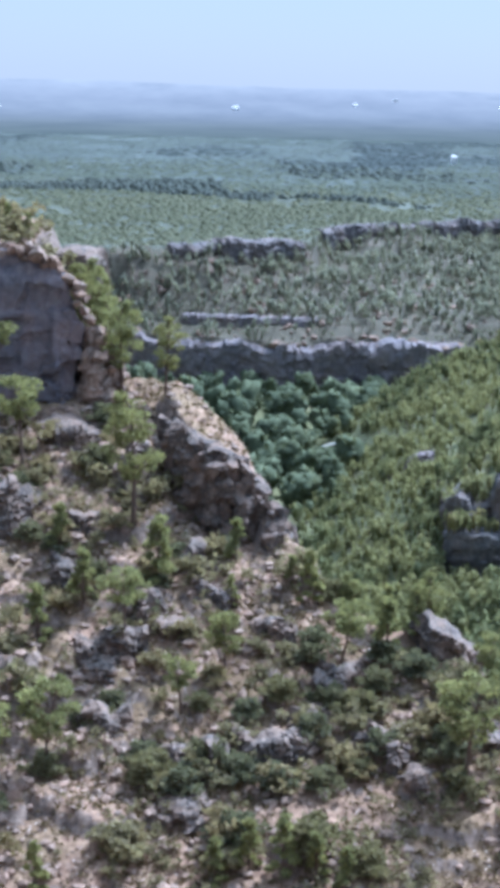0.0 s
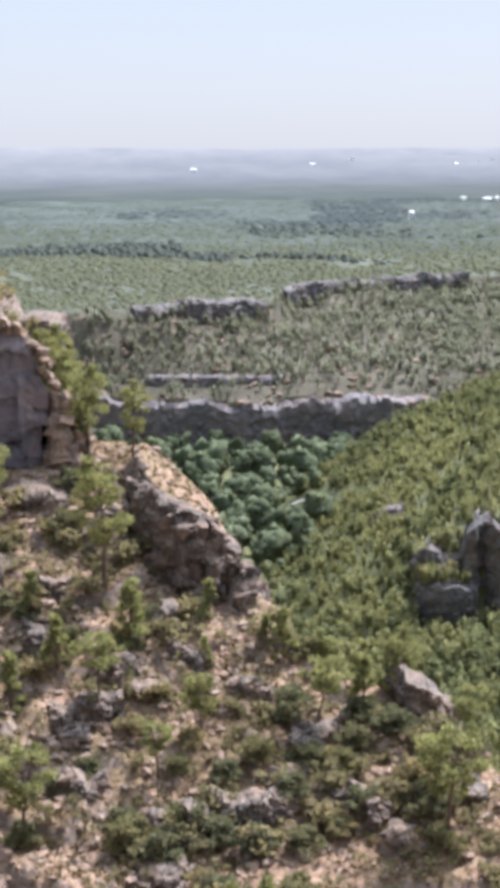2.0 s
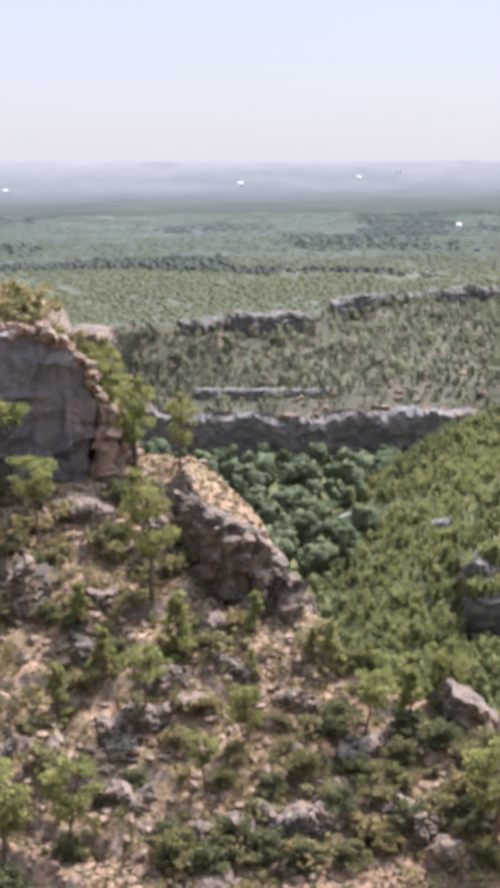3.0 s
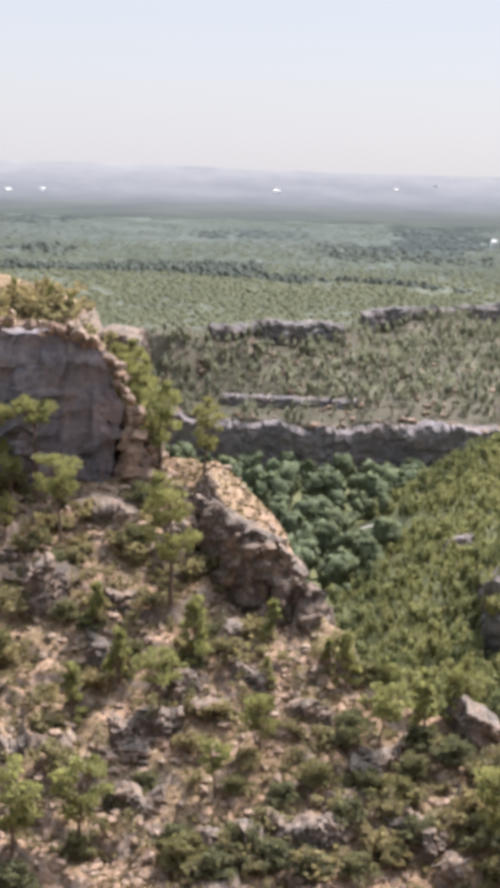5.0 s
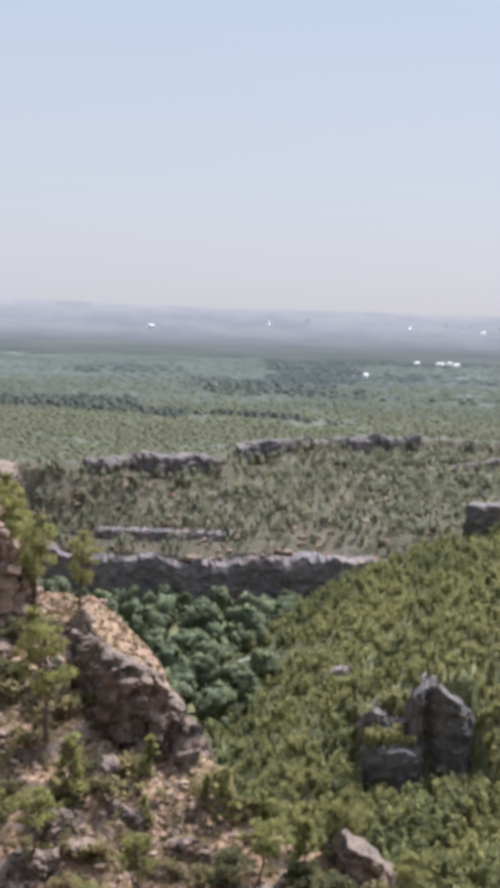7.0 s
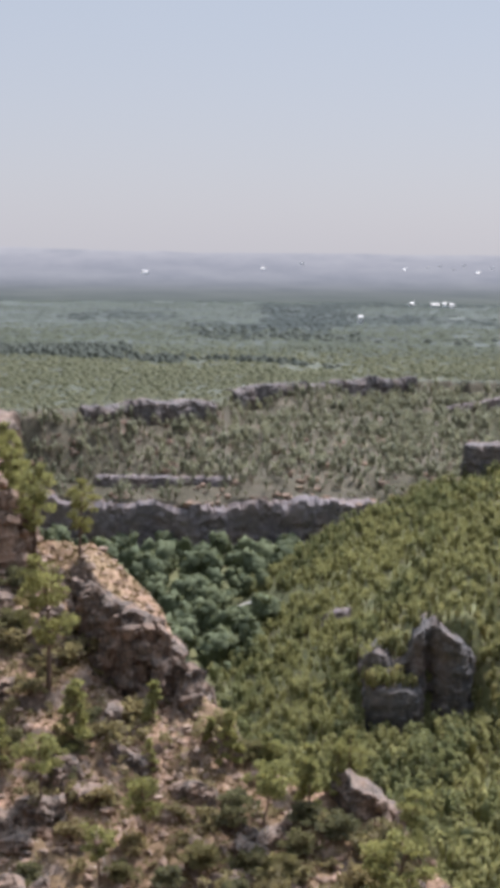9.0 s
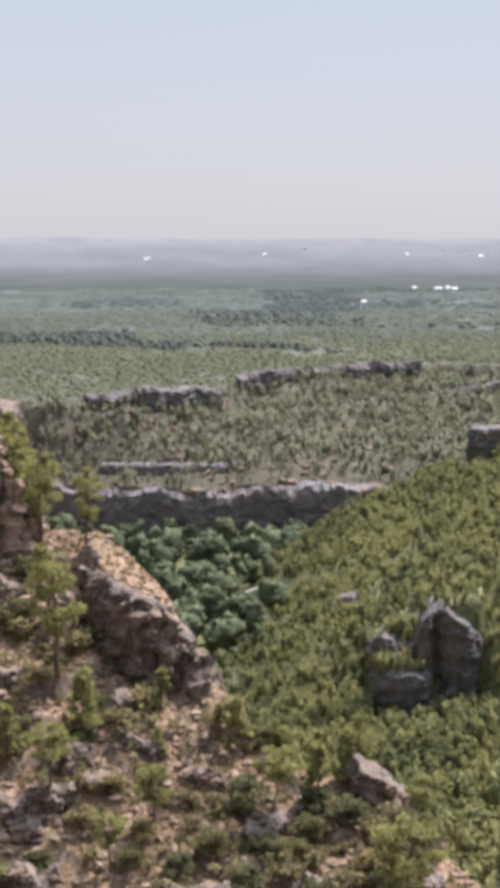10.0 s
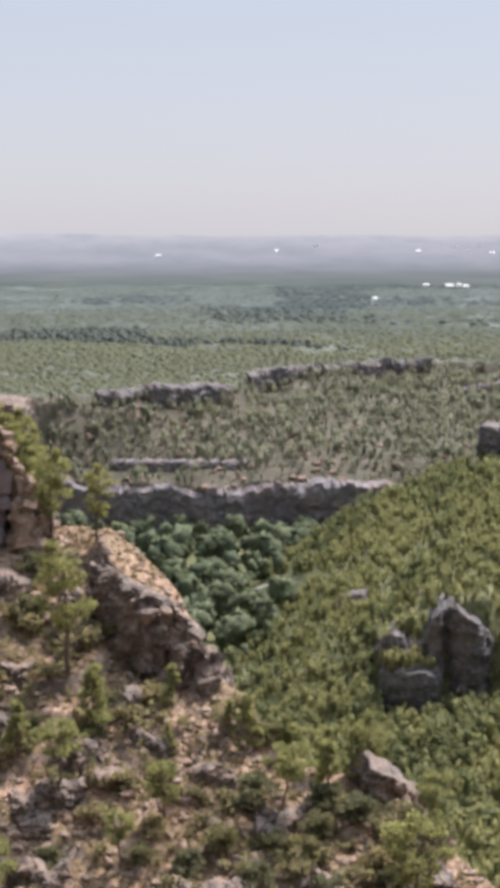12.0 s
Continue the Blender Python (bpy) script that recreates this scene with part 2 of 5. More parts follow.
def plain_material(name, low, mid, high):
    m, nt, nodes, links, bsdf = material(name)
    pos = world_place(nt)
    a = tex_noise(nt, 1.0, 5, 0.6, stretched(nt, pos, (0.004, 0.0030, 0)))
    b = tex_noise(nt, 0.10, 4, 0.7, pos)
    col = ramp(nt, a, [(0.36, low), (0.5, mid), (0.64, high)])
    col = mixed(nt, ramp(nt, b, [(0.35, (0.6, 0.6, 0.6)), (0.6, (0, 0, 0))]), col, low)
    links.new(col, bsdf.inputs["Base Color"])
    bsdf.inputs["Roughness"].default_value = 0.8
    bsdf.inputs["Specular IOR Level"].default_value = 0.18
    bumped(nt, b, bsdf, 0.8, 4.0)
    return m


SOIL = soil_material()
LITTER = litter_material("terrace_floor", (0.052, 0.047, 0.033), (0.090, 0.077, 0.053), (0.074, 0.059, 0.044), (0.145, 0.113, 0.085))
GLADE = litter_material("wood_floor", (0.075, 0.080, 0.036), (0.135, 0.135, 0.062), (0.09, 0.085, 0.045), (0.16, 0.145, 0.08))
# PLAIN is kept greyer than FIELD, haze mixed into its ground colour
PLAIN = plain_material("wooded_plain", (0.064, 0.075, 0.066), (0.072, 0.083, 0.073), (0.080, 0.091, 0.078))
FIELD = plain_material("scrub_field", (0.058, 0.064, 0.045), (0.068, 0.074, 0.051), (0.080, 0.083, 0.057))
GREY_ROCK = rock_material("grey_limestone", (0.085, 0.066, 0.056), (0.225, 0.172, 0.138), (0.41, 0.325, 0.265), (0.30, 0.195, 0.138), 0.8)
RIM_ROCK = rock_material("rim_limestone", (0.070, 0.065, 0.070), (0.105, 0.095, 0.096), (0.235, 0.205, 0.188), (0.165, 0.125, 0.108), 4.0)
PALE_ROCK = rock_material("pale_limestone", (0.085, 0.064, 0.052), (0.225, 0.162, 0.124), (0.40, 0.31, 0.250), (0.32, 0.20, 0.138), 0.8)
# the great cliff's shade is put into this darker, bluer stone colour
SHADE_ROCK = rock_material("shade_toned_limestone", (0.098, 0.092, 0.106), (0.158, 0.142, 0.154), (0.27, 0.245, 0.24), (0.235, 0.160, 0.140), 1.8)
SPUR_ROCK = rock_material("dark_cliff_stone", (0.055, 0.053, 0.055), (0.085, 0.079, 0.078), (0.17, 0.15, 0.138), (0.15, 0.105, 0.085), 4.0)
# stone of the far cliffs, haze put in as a paler, cooler tint
FAR_ROCK = rock_material("hazed_cliff_stone", (0.118, 0.106, 0.116), (0.160, 0.140, 0.144), (0.225, 0.195, 0.184), (0.195, 0.146, 0.128), 5.0)
PINE_LEAF = leaf_material("pine_needles", (0.165, 0.168, 0.085), (0.44, 0.420, 0.165), 0.5, 0.5)
BUSH_LEAF = leaf_material("scrub_leaves", (0.155, 0.132, 0.088), (0.38, 0.32, 0.175), 0.5, 0.6, (0.34, 0.25, 0.13), 0.5)
OAK_LEAF = leaf_material("evergreen_oak_leaves", (0.100, 0.100, 0.070), (0.22, 0.212, 0.130), 0.45, 0.6, (0.22, 0.18, 0.08), 0.5)
SPUR_LEAF = leaf_material("spur_canopy", (0.190, 0.192, 0.098), (0.370, 0.355, 0.162), 0.5, 0.03, (0.34, 0.26, 0.12), 0.4, 1.1)
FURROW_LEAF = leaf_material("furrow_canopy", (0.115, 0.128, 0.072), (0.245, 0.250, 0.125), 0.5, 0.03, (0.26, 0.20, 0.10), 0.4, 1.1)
# DEEP_LEAF and FAR_LEAF are lightened and greyed: haze put into the leaf colour
DEEP_LEAF = leaf_material("canyon_canopy", (0.112, 0.134, 0.090), (0.196, 0.220, 0.136), 0.45, 0.06, (0.18, 0.18, 0.10), 0.1, 0.8)
FAR_LEAF = leaf_material("far_canopy_hazed", (0.20, 0.205, 0.165), (0.33, 0.325, 0.24), 0.5, 0.04, grain=0.6)
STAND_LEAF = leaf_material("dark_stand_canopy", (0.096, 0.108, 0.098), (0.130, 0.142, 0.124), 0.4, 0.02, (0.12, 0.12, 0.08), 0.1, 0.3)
# the stands farther off, with haze put in as a bluer cast
HAZED_STAND_LEAF = leaf_material("far_stand_canopy_hazed", (0.076, 0.090, 0.092), (0.088, 0.102, 0.102), 0.4, 0.02, (0.12, 0.12, 0.08), 0.1, 0.3)
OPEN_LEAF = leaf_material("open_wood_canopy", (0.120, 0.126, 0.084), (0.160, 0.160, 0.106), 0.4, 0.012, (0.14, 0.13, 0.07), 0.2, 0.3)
# the open wood farther off, its haze mixed into greyer, bluer leaf colours
MID_HAZE_LEAF = leaf_material("mid_plain_canopy_hazed", (0.100, 0.112, 0.090), (0.126, 0.137, 0.107), 0.4, 0.008, (0.14, 0.13, 0.07), 0.2, 0.3)
FAR_HAZE_LEAF = leaf_material("distant_canopy_hazed", (0.109, 0.124, 0.114), (0.127, 0.142, 0.128), 0.4, 0.006, (0.14, 0.13, 0.07), 0.2, 0.3)
# dark tones stand in for shaded faces and cracks, light ones for lit facets
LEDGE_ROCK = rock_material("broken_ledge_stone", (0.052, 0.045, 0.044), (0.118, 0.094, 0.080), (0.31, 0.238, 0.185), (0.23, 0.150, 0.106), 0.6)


def bark_material():
    m, nt, nodes, links, bsdf = material("pine_bark")
    n = tex_noise(nt, 6.0, 5, 0.7, stretched(nt, world_place(nt), (1, 1, 0.3)))
    links.new(ramp(nt, n, [(0.3, (0.035, 0.024, 0.018)), (0.7, (0.17, 0.105, 0.07))]), bsdf.inputs["Base Color"])
    bsdf.inputs["Roughness"].default_value = 0.9
    bumped(nt, n, bsdf, 0.6, 0.05)
    return m


BARK = bark_material()


# ---- builders ----
def mesh_of(name, verts, faces, mats, smooth=False, index=None):
    """A mesh from arrays: faces is an array of triangles or quads."""
    verts, faces = np.asarray(verts, np.float32), np.asarray(faces, np.int32)
    me = bpy.data.meshes.new(name)
    n, k = faces.shape
    me.vertices.add(len(verts))
    me.vertices.foreach_set("co", verts.ravel())
    me.loops.add(n * k)
    me.loops.foreach_set("vertex_index", faces.ravel())
    me.polygons.add(n)
    me.polygons.foreach_set("loop_start", np.arange(0, n * k, k, dtype=np.int32))
    for mat in mats:
        me.materials.append(mat)
    if index is not None:
        me.polygons.foreach_set("material_index", np.asarray(index, np.int32))
    me.polygons.foreach_set("use_smooth", np.full(n, smooth))
    me.update(calc_edges=True)
    me.validate()
    return me


def part(name, me, parent, label=""):
    ob = new(name, me)
    ob.parent = parent
    return tagged(ob, label)


def at(bearing, dist):
    """The place on the ground at a bearing from the lookout, in degrees, and a distance."""
    x, y = dist * math.sin(radians(bearing)), dist * math.cos(radians(bearing))
    return x, y, float(ground_z(x, y))


def grid_faces(nu, nv, wrap=False):
    u = np.arange(nu if wrap else nu - 1)
    a = (u[:, None] * nv + np.arange(nv - 1)[None, :]).ravel()
    b = (((u[:, None] + 1) % nu) * nv + np.arange(nv - 1)[None, :]).ravel()
    return np.stack([a, b, b + 1, a + 1], 1)


# ---- ground ----
def ground():
    az = np.concatenate([np.arange(-180, -19, 4.0), np.arange(-19, -17, 0.25), np.arange(-17, 10.6, 0.09), np.arange(10.6, 13, 0.3), np.arange(13, 180, 4.0)])
    r = np.concatenate([[0.01, 2.0], np.arange(5, 80, 6.0), np.arange(80, 92, 1.0), np.arange(92, 168, 0.42), np.arange(168, 190, 1.0), np.arange(190, 330, 6.0), np.arange(330, 620, 4.0),
                        np.arange(620, 1000, 2.6), 1000 * 1.035 ** np.arange(0, 47), [4960.0]])
    A, R = np.meshgrid(np.radians(az), r, indexing="ij")
    X, Y = R * np.sin(A), R * np.cos(A) - 0.7
    Z = ground_z(X, Y)
    f = grid_faces(len(az), len(r), wrap=True)
    V = np.stack([X.ravel(), Y.ravel(), Z.ravel()], 1)
    c = V[f].mean(1)
    rr = np.hypot(c[:, 0], c[:, 1])
    idx = np.where(rr < 205, 0, 1)
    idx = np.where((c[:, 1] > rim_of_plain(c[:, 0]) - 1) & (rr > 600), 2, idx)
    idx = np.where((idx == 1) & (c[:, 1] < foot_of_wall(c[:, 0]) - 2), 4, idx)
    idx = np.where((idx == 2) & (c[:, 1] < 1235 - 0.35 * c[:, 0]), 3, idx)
    ob = new("ground", mesh_of("ground", V, f[:, ::-1], [SOIL, LITTER, PLAIN, FIELD, GLADE], True, idx))
    return tagged(ob, "stony reddish slope, canyon floor and wide green plain", "ground", kind="structure")


ground()


# ---- cliffs and rocks ----
def cliff(label, pts, base, top, depth, seed, spacing=0.5, rows=26, rough=1.0, mat=None, ragged=1.0, block=1.0, lean=0.12, rise=0.0, tread=0.0):
    """A wall of rock along a line in plan, seen from the side of lower y: a broken face, a rounded brow and a back."""
    P = np.array(pts, float)[:, :2]
    seg = np.hypot(*np.diff(P[:, :2], axis=0).T)
    run = np.concatenate([[0], np.cumsum(seg)])
    n = max(int(run[-1] / spacing), 8)
    s = np.linspace(0, run[-1], n)
    x, y = np.interp(s, run, P[:, 0]), np.interp(s, run, P[:, 1])
    b = np.interp(s, run, np.broadcast_to(base, len(P)))
    t = np.interp(s, run, np.broadcast_to(top, len(P)))
    tx, ty = np.gradient(x, s), np.gradient(y, s)
    L = np.hypot(tx, ty)
    nx, ny = ty / L, -tx / L
    high = (t - b).mean()
    t = t + ragged * 0.10 * high * fbm(s / (0.8 * high), seed * 3.1, 0, 4)
    t = t + ragged * 0.05 * high * (hash01(np.floor(s / (2.2 * block) + vnoise(s / block, seed)).astype(np.int64), int(seed * 13), 3) - 0.6)
    nb = 7
    calm = np.convolve(np.pad(t, 12, mode="edge"), np.ones(25) / 25, mode="valid")
    mx, my = nx.mean(), ny.mean()
    ml = math.hypot(mx, my) + 1e-6
    chord = P[0] + (P[-1] - P[0]) * (s / run[-1])[:, None]
    back = chord - np.array([mx, my]) / ml * depth
    V = []
    for k in range(rows + nb):
        if k < rows:
            v = k / (rows - 1)
            z = b + (t - b) * v
            out = -depth * lean * v
            brow = max(0.0, (v - 0.86) / 0.14)
            out = out - depth * 0.10 * brow ** 2
            # the face goes back in uneven treads
            lift = (z - b) / (1.5 * block) + 0.8 * vnoise(s / (2.5 * block), seed * 4.1) + 0.5 * vnoise(s / (0.8 * block), seed * 6.3)
            out = out - tread * (np.floor(lift) + step(lift - np.floor(lift), 0.8, 1.0))
        else:
            w = (k - rows + 1) / nb
            z = t + (calm - t) * math.sqrt(w) + rise * min(w / 0.6, 1.0) + 0.05 * high * math.sin(w * 3) - (t - b) * 0.75 * max(0.0, w - 0.6) / 0.4
            out = -depth * (lean + 0.10) - tread * (t - b) / (1.5 * block)
            v = 1.0
        col = fbm(s / (0.30 * high), np.full(n, seed * 1.7), z / (1.1 * high), 3)
        crack = -np.abs(vnoise(s / (0.22 * high), seed * 2.3, z / (0.9 * high))) ** 0.5
        bed = vnoise(s / (0.9 * high), seed * 0.7, z / (0.09 * high))
        small = fbm(s / (0.09 * high), seed + 0.3, z / (0.07 * high), 3)
        wob = 0.35 * vnoise(s / (2 * block), z / block, seed)
        blocks = hash01(np.floor(s / (1.5 * block) + wob + seed).astype(np.int64), np.floor(z / block + 0.6 * vnoise(s / (3 * block), seed * 5) + wob).astype(np.int64), int(seed * 7))
        chunks = hash01(np.floor(s / (4.2 * block) + wob).astype(np.int64), np.floor(z / (3.1 * block) + wob).astype(np.int64), int(seed * 11))
        d = rough * high * (0.13 * col + 0.10 * (crack + 0.5) + 0.035 * bed + 0.04 * small) + block * rough * (0.75 * (blocks - 0.5) + 1.3 * (chunks - 0.5))
        if k >= rows:
            d = rough * high * (0.13 * col + 0.04 * small)
            zz = z + 0.35 * block * fbm(s / (1.3 * block), k * 0.8, seed * 2, 3) + 0.06 * high * fbm(s / (0.4 * high), k * 0.5, seed, 3)
        else:
            zz = z + (0.03 * high * fbm(s / (0.12 * high), k * 0.35, seed, 2) if k >= rows - 3 else 0)
        fx_, fy_ = x + nx * (out + d), y + ny * (out + d)
        if k >= rows:
            fx_, fy_ = fx_ + (back[:, 0] - fx_) * w, fy_ + (back[:, 1] - fy_) * w
        V.append(np.stack([fx_, fy_, zz], 1))
    V = np.stack(V, 1).reshape(-1, 3)
    f = grid_faces(n, rows + nb)
    # the two ends
    ends = []
    for i in (0, n - 1):
        ring = V[i * (rows + nb):(i + 1) * (rows + nb)]
        c = len(V)
        mid = ring.mean(0)
        V = np.concatenate([V, mid[None]])
        for k in range(rows + nb - 1):
            a, bb = i * (rows + nb) + k, i * (rows + nb) + k + 1
            ends.append([a, bb, c, c] if i == 0 else [bb, a, c, c])
    tri = np.array([[e[0], e[1], e[2]] for e in ends])
    quads = np.concatenate([f[:, [0, 1, 2]], f[:, [0, 2, 3]], tri])
    ob = new("cliff", mesh_of("cliff", V, quads, [mat or GREY_ROCK]))
    return tagged(ob, label, "cliff")


def plan(rows):
    """Points in plan from bearings and distances."""
    return [(d * math.sin(radians(b)), d * math.cos(radians(b))) for b, d in rows]


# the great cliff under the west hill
cliff("overhanging cliff face coloured dark for shade, with pale broken brow on the hill",
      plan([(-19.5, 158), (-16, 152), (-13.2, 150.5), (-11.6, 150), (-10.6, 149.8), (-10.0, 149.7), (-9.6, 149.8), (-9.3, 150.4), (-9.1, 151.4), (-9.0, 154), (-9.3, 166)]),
      [129, 128.5, 128.5, 128.5, 128.5, 129, 129, 129.5, 130, 130, 132], [146.5, 145.3, 144.4, 144.6, 143.7, 142.4, 141.4, 139.4, 137.2, 136.0, 138], 9, 1.3, 0.25, 54, 0.62, SHADE_ROCK, 0.7, 1.6)
cliff("dark block of rock with a pale cap behind the great cliff",
      plan([(-10.3, 174), (-10.1, 167), (-9.5, 165.5), (-9.0, 166.5), (-8.8, 170)]), [132, 132, 132, 132, 132], [142.2, 142.6, 142.8, 142.6, 142.0], 3, 21.7, 0.2, 44, 0.9, LEDGE_ROCK, 0.8, 1.0, -0.3)
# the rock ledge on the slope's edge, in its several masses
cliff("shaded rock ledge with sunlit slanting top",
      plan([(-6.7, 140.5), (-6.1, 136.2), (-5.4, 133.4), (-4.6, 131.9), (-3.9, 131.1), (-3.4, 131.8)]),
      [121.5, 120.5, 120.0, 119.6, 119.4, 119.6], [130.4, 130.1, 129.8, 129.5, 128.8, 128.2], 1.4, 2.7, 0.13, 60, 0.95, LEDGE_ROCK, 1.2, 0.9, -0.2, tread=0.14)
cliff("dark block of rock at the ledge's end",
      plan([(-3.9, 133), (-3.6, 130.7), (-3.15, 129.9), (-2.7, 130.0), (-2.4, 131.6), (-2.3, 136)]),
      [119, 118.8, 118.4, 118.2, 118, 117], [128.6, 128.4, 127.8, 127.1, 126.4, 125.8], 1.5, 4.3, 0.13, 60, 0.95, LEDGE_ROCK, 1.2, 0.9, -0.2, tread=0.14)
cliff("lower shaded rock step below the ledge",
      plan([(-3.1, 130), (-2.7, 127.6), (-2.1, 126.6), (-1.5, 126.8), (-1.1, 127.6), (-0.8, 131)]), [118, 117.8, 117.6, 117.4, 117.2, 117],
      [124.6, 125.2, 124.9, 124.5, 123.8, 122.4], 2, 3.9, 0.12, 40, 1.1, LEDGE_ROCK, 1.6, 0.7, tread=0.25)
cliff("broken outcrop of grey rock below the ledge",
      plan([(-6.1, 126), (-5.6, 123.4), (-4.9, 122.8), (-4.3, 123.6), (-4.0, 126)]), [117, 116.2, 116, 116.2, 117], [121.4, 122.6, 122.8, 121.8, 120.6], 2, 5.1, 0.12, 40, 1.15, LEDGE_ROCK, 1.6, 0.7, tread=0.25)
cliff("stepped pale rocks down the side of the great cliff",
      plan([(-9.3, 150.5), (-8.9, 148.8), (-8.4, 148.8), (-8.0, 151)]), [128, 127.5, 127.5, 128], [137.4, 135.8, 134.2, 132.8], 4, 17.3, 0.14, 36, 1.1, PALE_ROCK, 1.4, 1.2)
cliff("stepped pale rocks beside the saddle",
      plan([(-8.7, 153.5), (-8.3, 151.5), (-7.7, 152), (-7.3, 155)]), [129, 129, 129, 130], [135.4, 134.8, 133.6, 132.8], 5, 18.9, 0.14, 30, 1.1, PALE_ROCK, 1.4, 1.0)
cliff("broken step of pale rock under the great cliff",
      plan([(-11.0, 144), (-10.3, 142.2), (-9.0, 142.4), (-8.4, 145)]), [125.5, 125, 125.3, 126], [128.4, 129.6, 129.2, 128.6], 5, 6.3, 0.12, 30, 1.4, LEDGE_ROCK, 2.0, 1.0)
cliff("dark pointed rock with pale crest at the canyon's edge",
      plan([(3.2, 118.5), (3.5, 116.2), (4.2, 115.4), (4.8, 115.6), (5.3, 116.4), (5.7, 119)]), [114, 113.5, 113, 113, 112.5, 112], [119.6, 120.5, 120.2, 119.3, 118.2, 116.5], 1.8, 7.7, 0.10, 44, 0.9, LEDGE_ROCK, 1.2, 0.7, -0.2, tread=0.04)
# the far wall of the canyon
fx = np.linspace(-170, 150, 81)
cliff("long shaded cliff band above the canyon floor",
      [(x, float(foot_of_wall(x))) for x in fx], 18, [47.6 + 1.6 * float(step(x, -4, 6)) - 2.5 * float(step(abs(x + 8), 9, 3)) + 1.5 * float(vnoise(x / 17, 5.0)) + 1.6 * float(vnoise(x / 6, 9.0)) for x in fx], 5, 8.1, 0.8, 34, 0.5, FAR_ROCK, 1.6, 2.2, -0.02)
lx = np.linspace(-72, -8, 9)
cliff("thin pale rock ledge on the far terrace", [(x, float(foot_of_wall(x)) + 20) for x in lx], 51.5, 57.0, 6, 9.4, 0.8, 14, 0.7, FAR_ROCK, 1.6, 1.2)
rx = np.linspace(-80, -17, 22)
cliff("pale-capped rim cliff along the wooded plain", [(x, float(rim_of_plain(x)) - 5) for x in rx], 66, [84.4 + 1.2 * math.sin(3.14 * (x + 80) / 63) + 1.0 * float(vnoise(x / 8, 3.0)) for x in rx], 10, 10.2, 0.8, 26, 0.5, RIM_ROCK, 2.4, 2.4, -0.10)
rx = np.linspace(-9, 100, 28)
cliff("pale-capped rim cliff set back along the plain", [(x, float(rim_of_plain(x)) - 5) for x in rx], 66, [84.6 + 1.2 * math.sin(3.14 * (x + 9) / 109) + 1.0 * float(vnoise(x / 8, 7.0)) for x in rx], 12, 11.8, 0.8, 26, 0.5, RIM_ROCK, 2.4, 2.4, -0.10)
cliff("low pale ledge above the far terrace", plan([(6.8, 905), (7.3, 898), (8.0, 902), (8.9, 898), (9.8, 900)]), 62, [71, 73.4, 75.6, 79.6, 80], 8, 19.6, 0.9, 16, 0.6, FAR_ROCK, 2.4, 1.6)
# cliffs in the green spur
cliff("broad dark cliff with a deep cleft in the green spur",
      plan([(4.1, 430), (4.35, 415), (4.7, 410), (5.1, 409.5), (5.35, 411.5), (5.8, 411), (6.1, 409.5), (6.45, 410), (6.55, 412.5), (6.7, 414), (6.85, 413), (7.0, 409), (7.4, 407.5), (7.9, 407.5), (8.3, 412), (8.6, 430)]),
      [34, 34, 33, 33, 33, 33, 33, 33, 33, 33, 33, 33, 33, 34, 36, 38], [49, 53, 55, 54, 51, 53, 59.5, 61.5, 61.5, 61.5, 62, 61.5, 60.5, 59, 55.5, 51], 8, 12.6, 0.3, 70, 0.55, SPUR_ROCK, 0.5, 2.0, -0.10)
cliff("lower dark cliff wall under the tree-grown ledge", plan([(4.25, 412), (4.35, 405), (4.6, 402.5), (5.2, 401.5), (5.8, 401.5), (6.3, 402), (6.5, 405), (6.55, 412)]),
      [25, 25, 25, 25, 26, 27, 28, 30], [47, 47.5, 46.0, 47.0, 47.5, 46.5, 47, 47], 8, 13.9, 0.3, 54, 0.42, SPUR_ROCK, 1.0, 1.6, -0.02)
cliff("square rock tower on the crest of the spur", plan([(7.75, 622), (7.8, 612), (8.4, 610), (9.4, 611), (9.9, 624)]),
      [74, 74, 76, 78, 80], [86.2, 87.2, 85.8, 87.0, 88], 5, 15.2, 0.4, 34, 0.7, RIM_ROCK, 1.0, 1.6)
cliff("small rock outcrop among the trees of the spur", plan([(2.7, 474), (2.9, 469), (3.3, 468), (3.7, 470), (4.0, 475)]),
      [43, 43, 44, 45, 47], [48.5, 51, 52, 53, 52], 4, 16.4, 0.3, 34, 1.2, FAR_ROCK, 2.5, 1.0, tread=0.3)


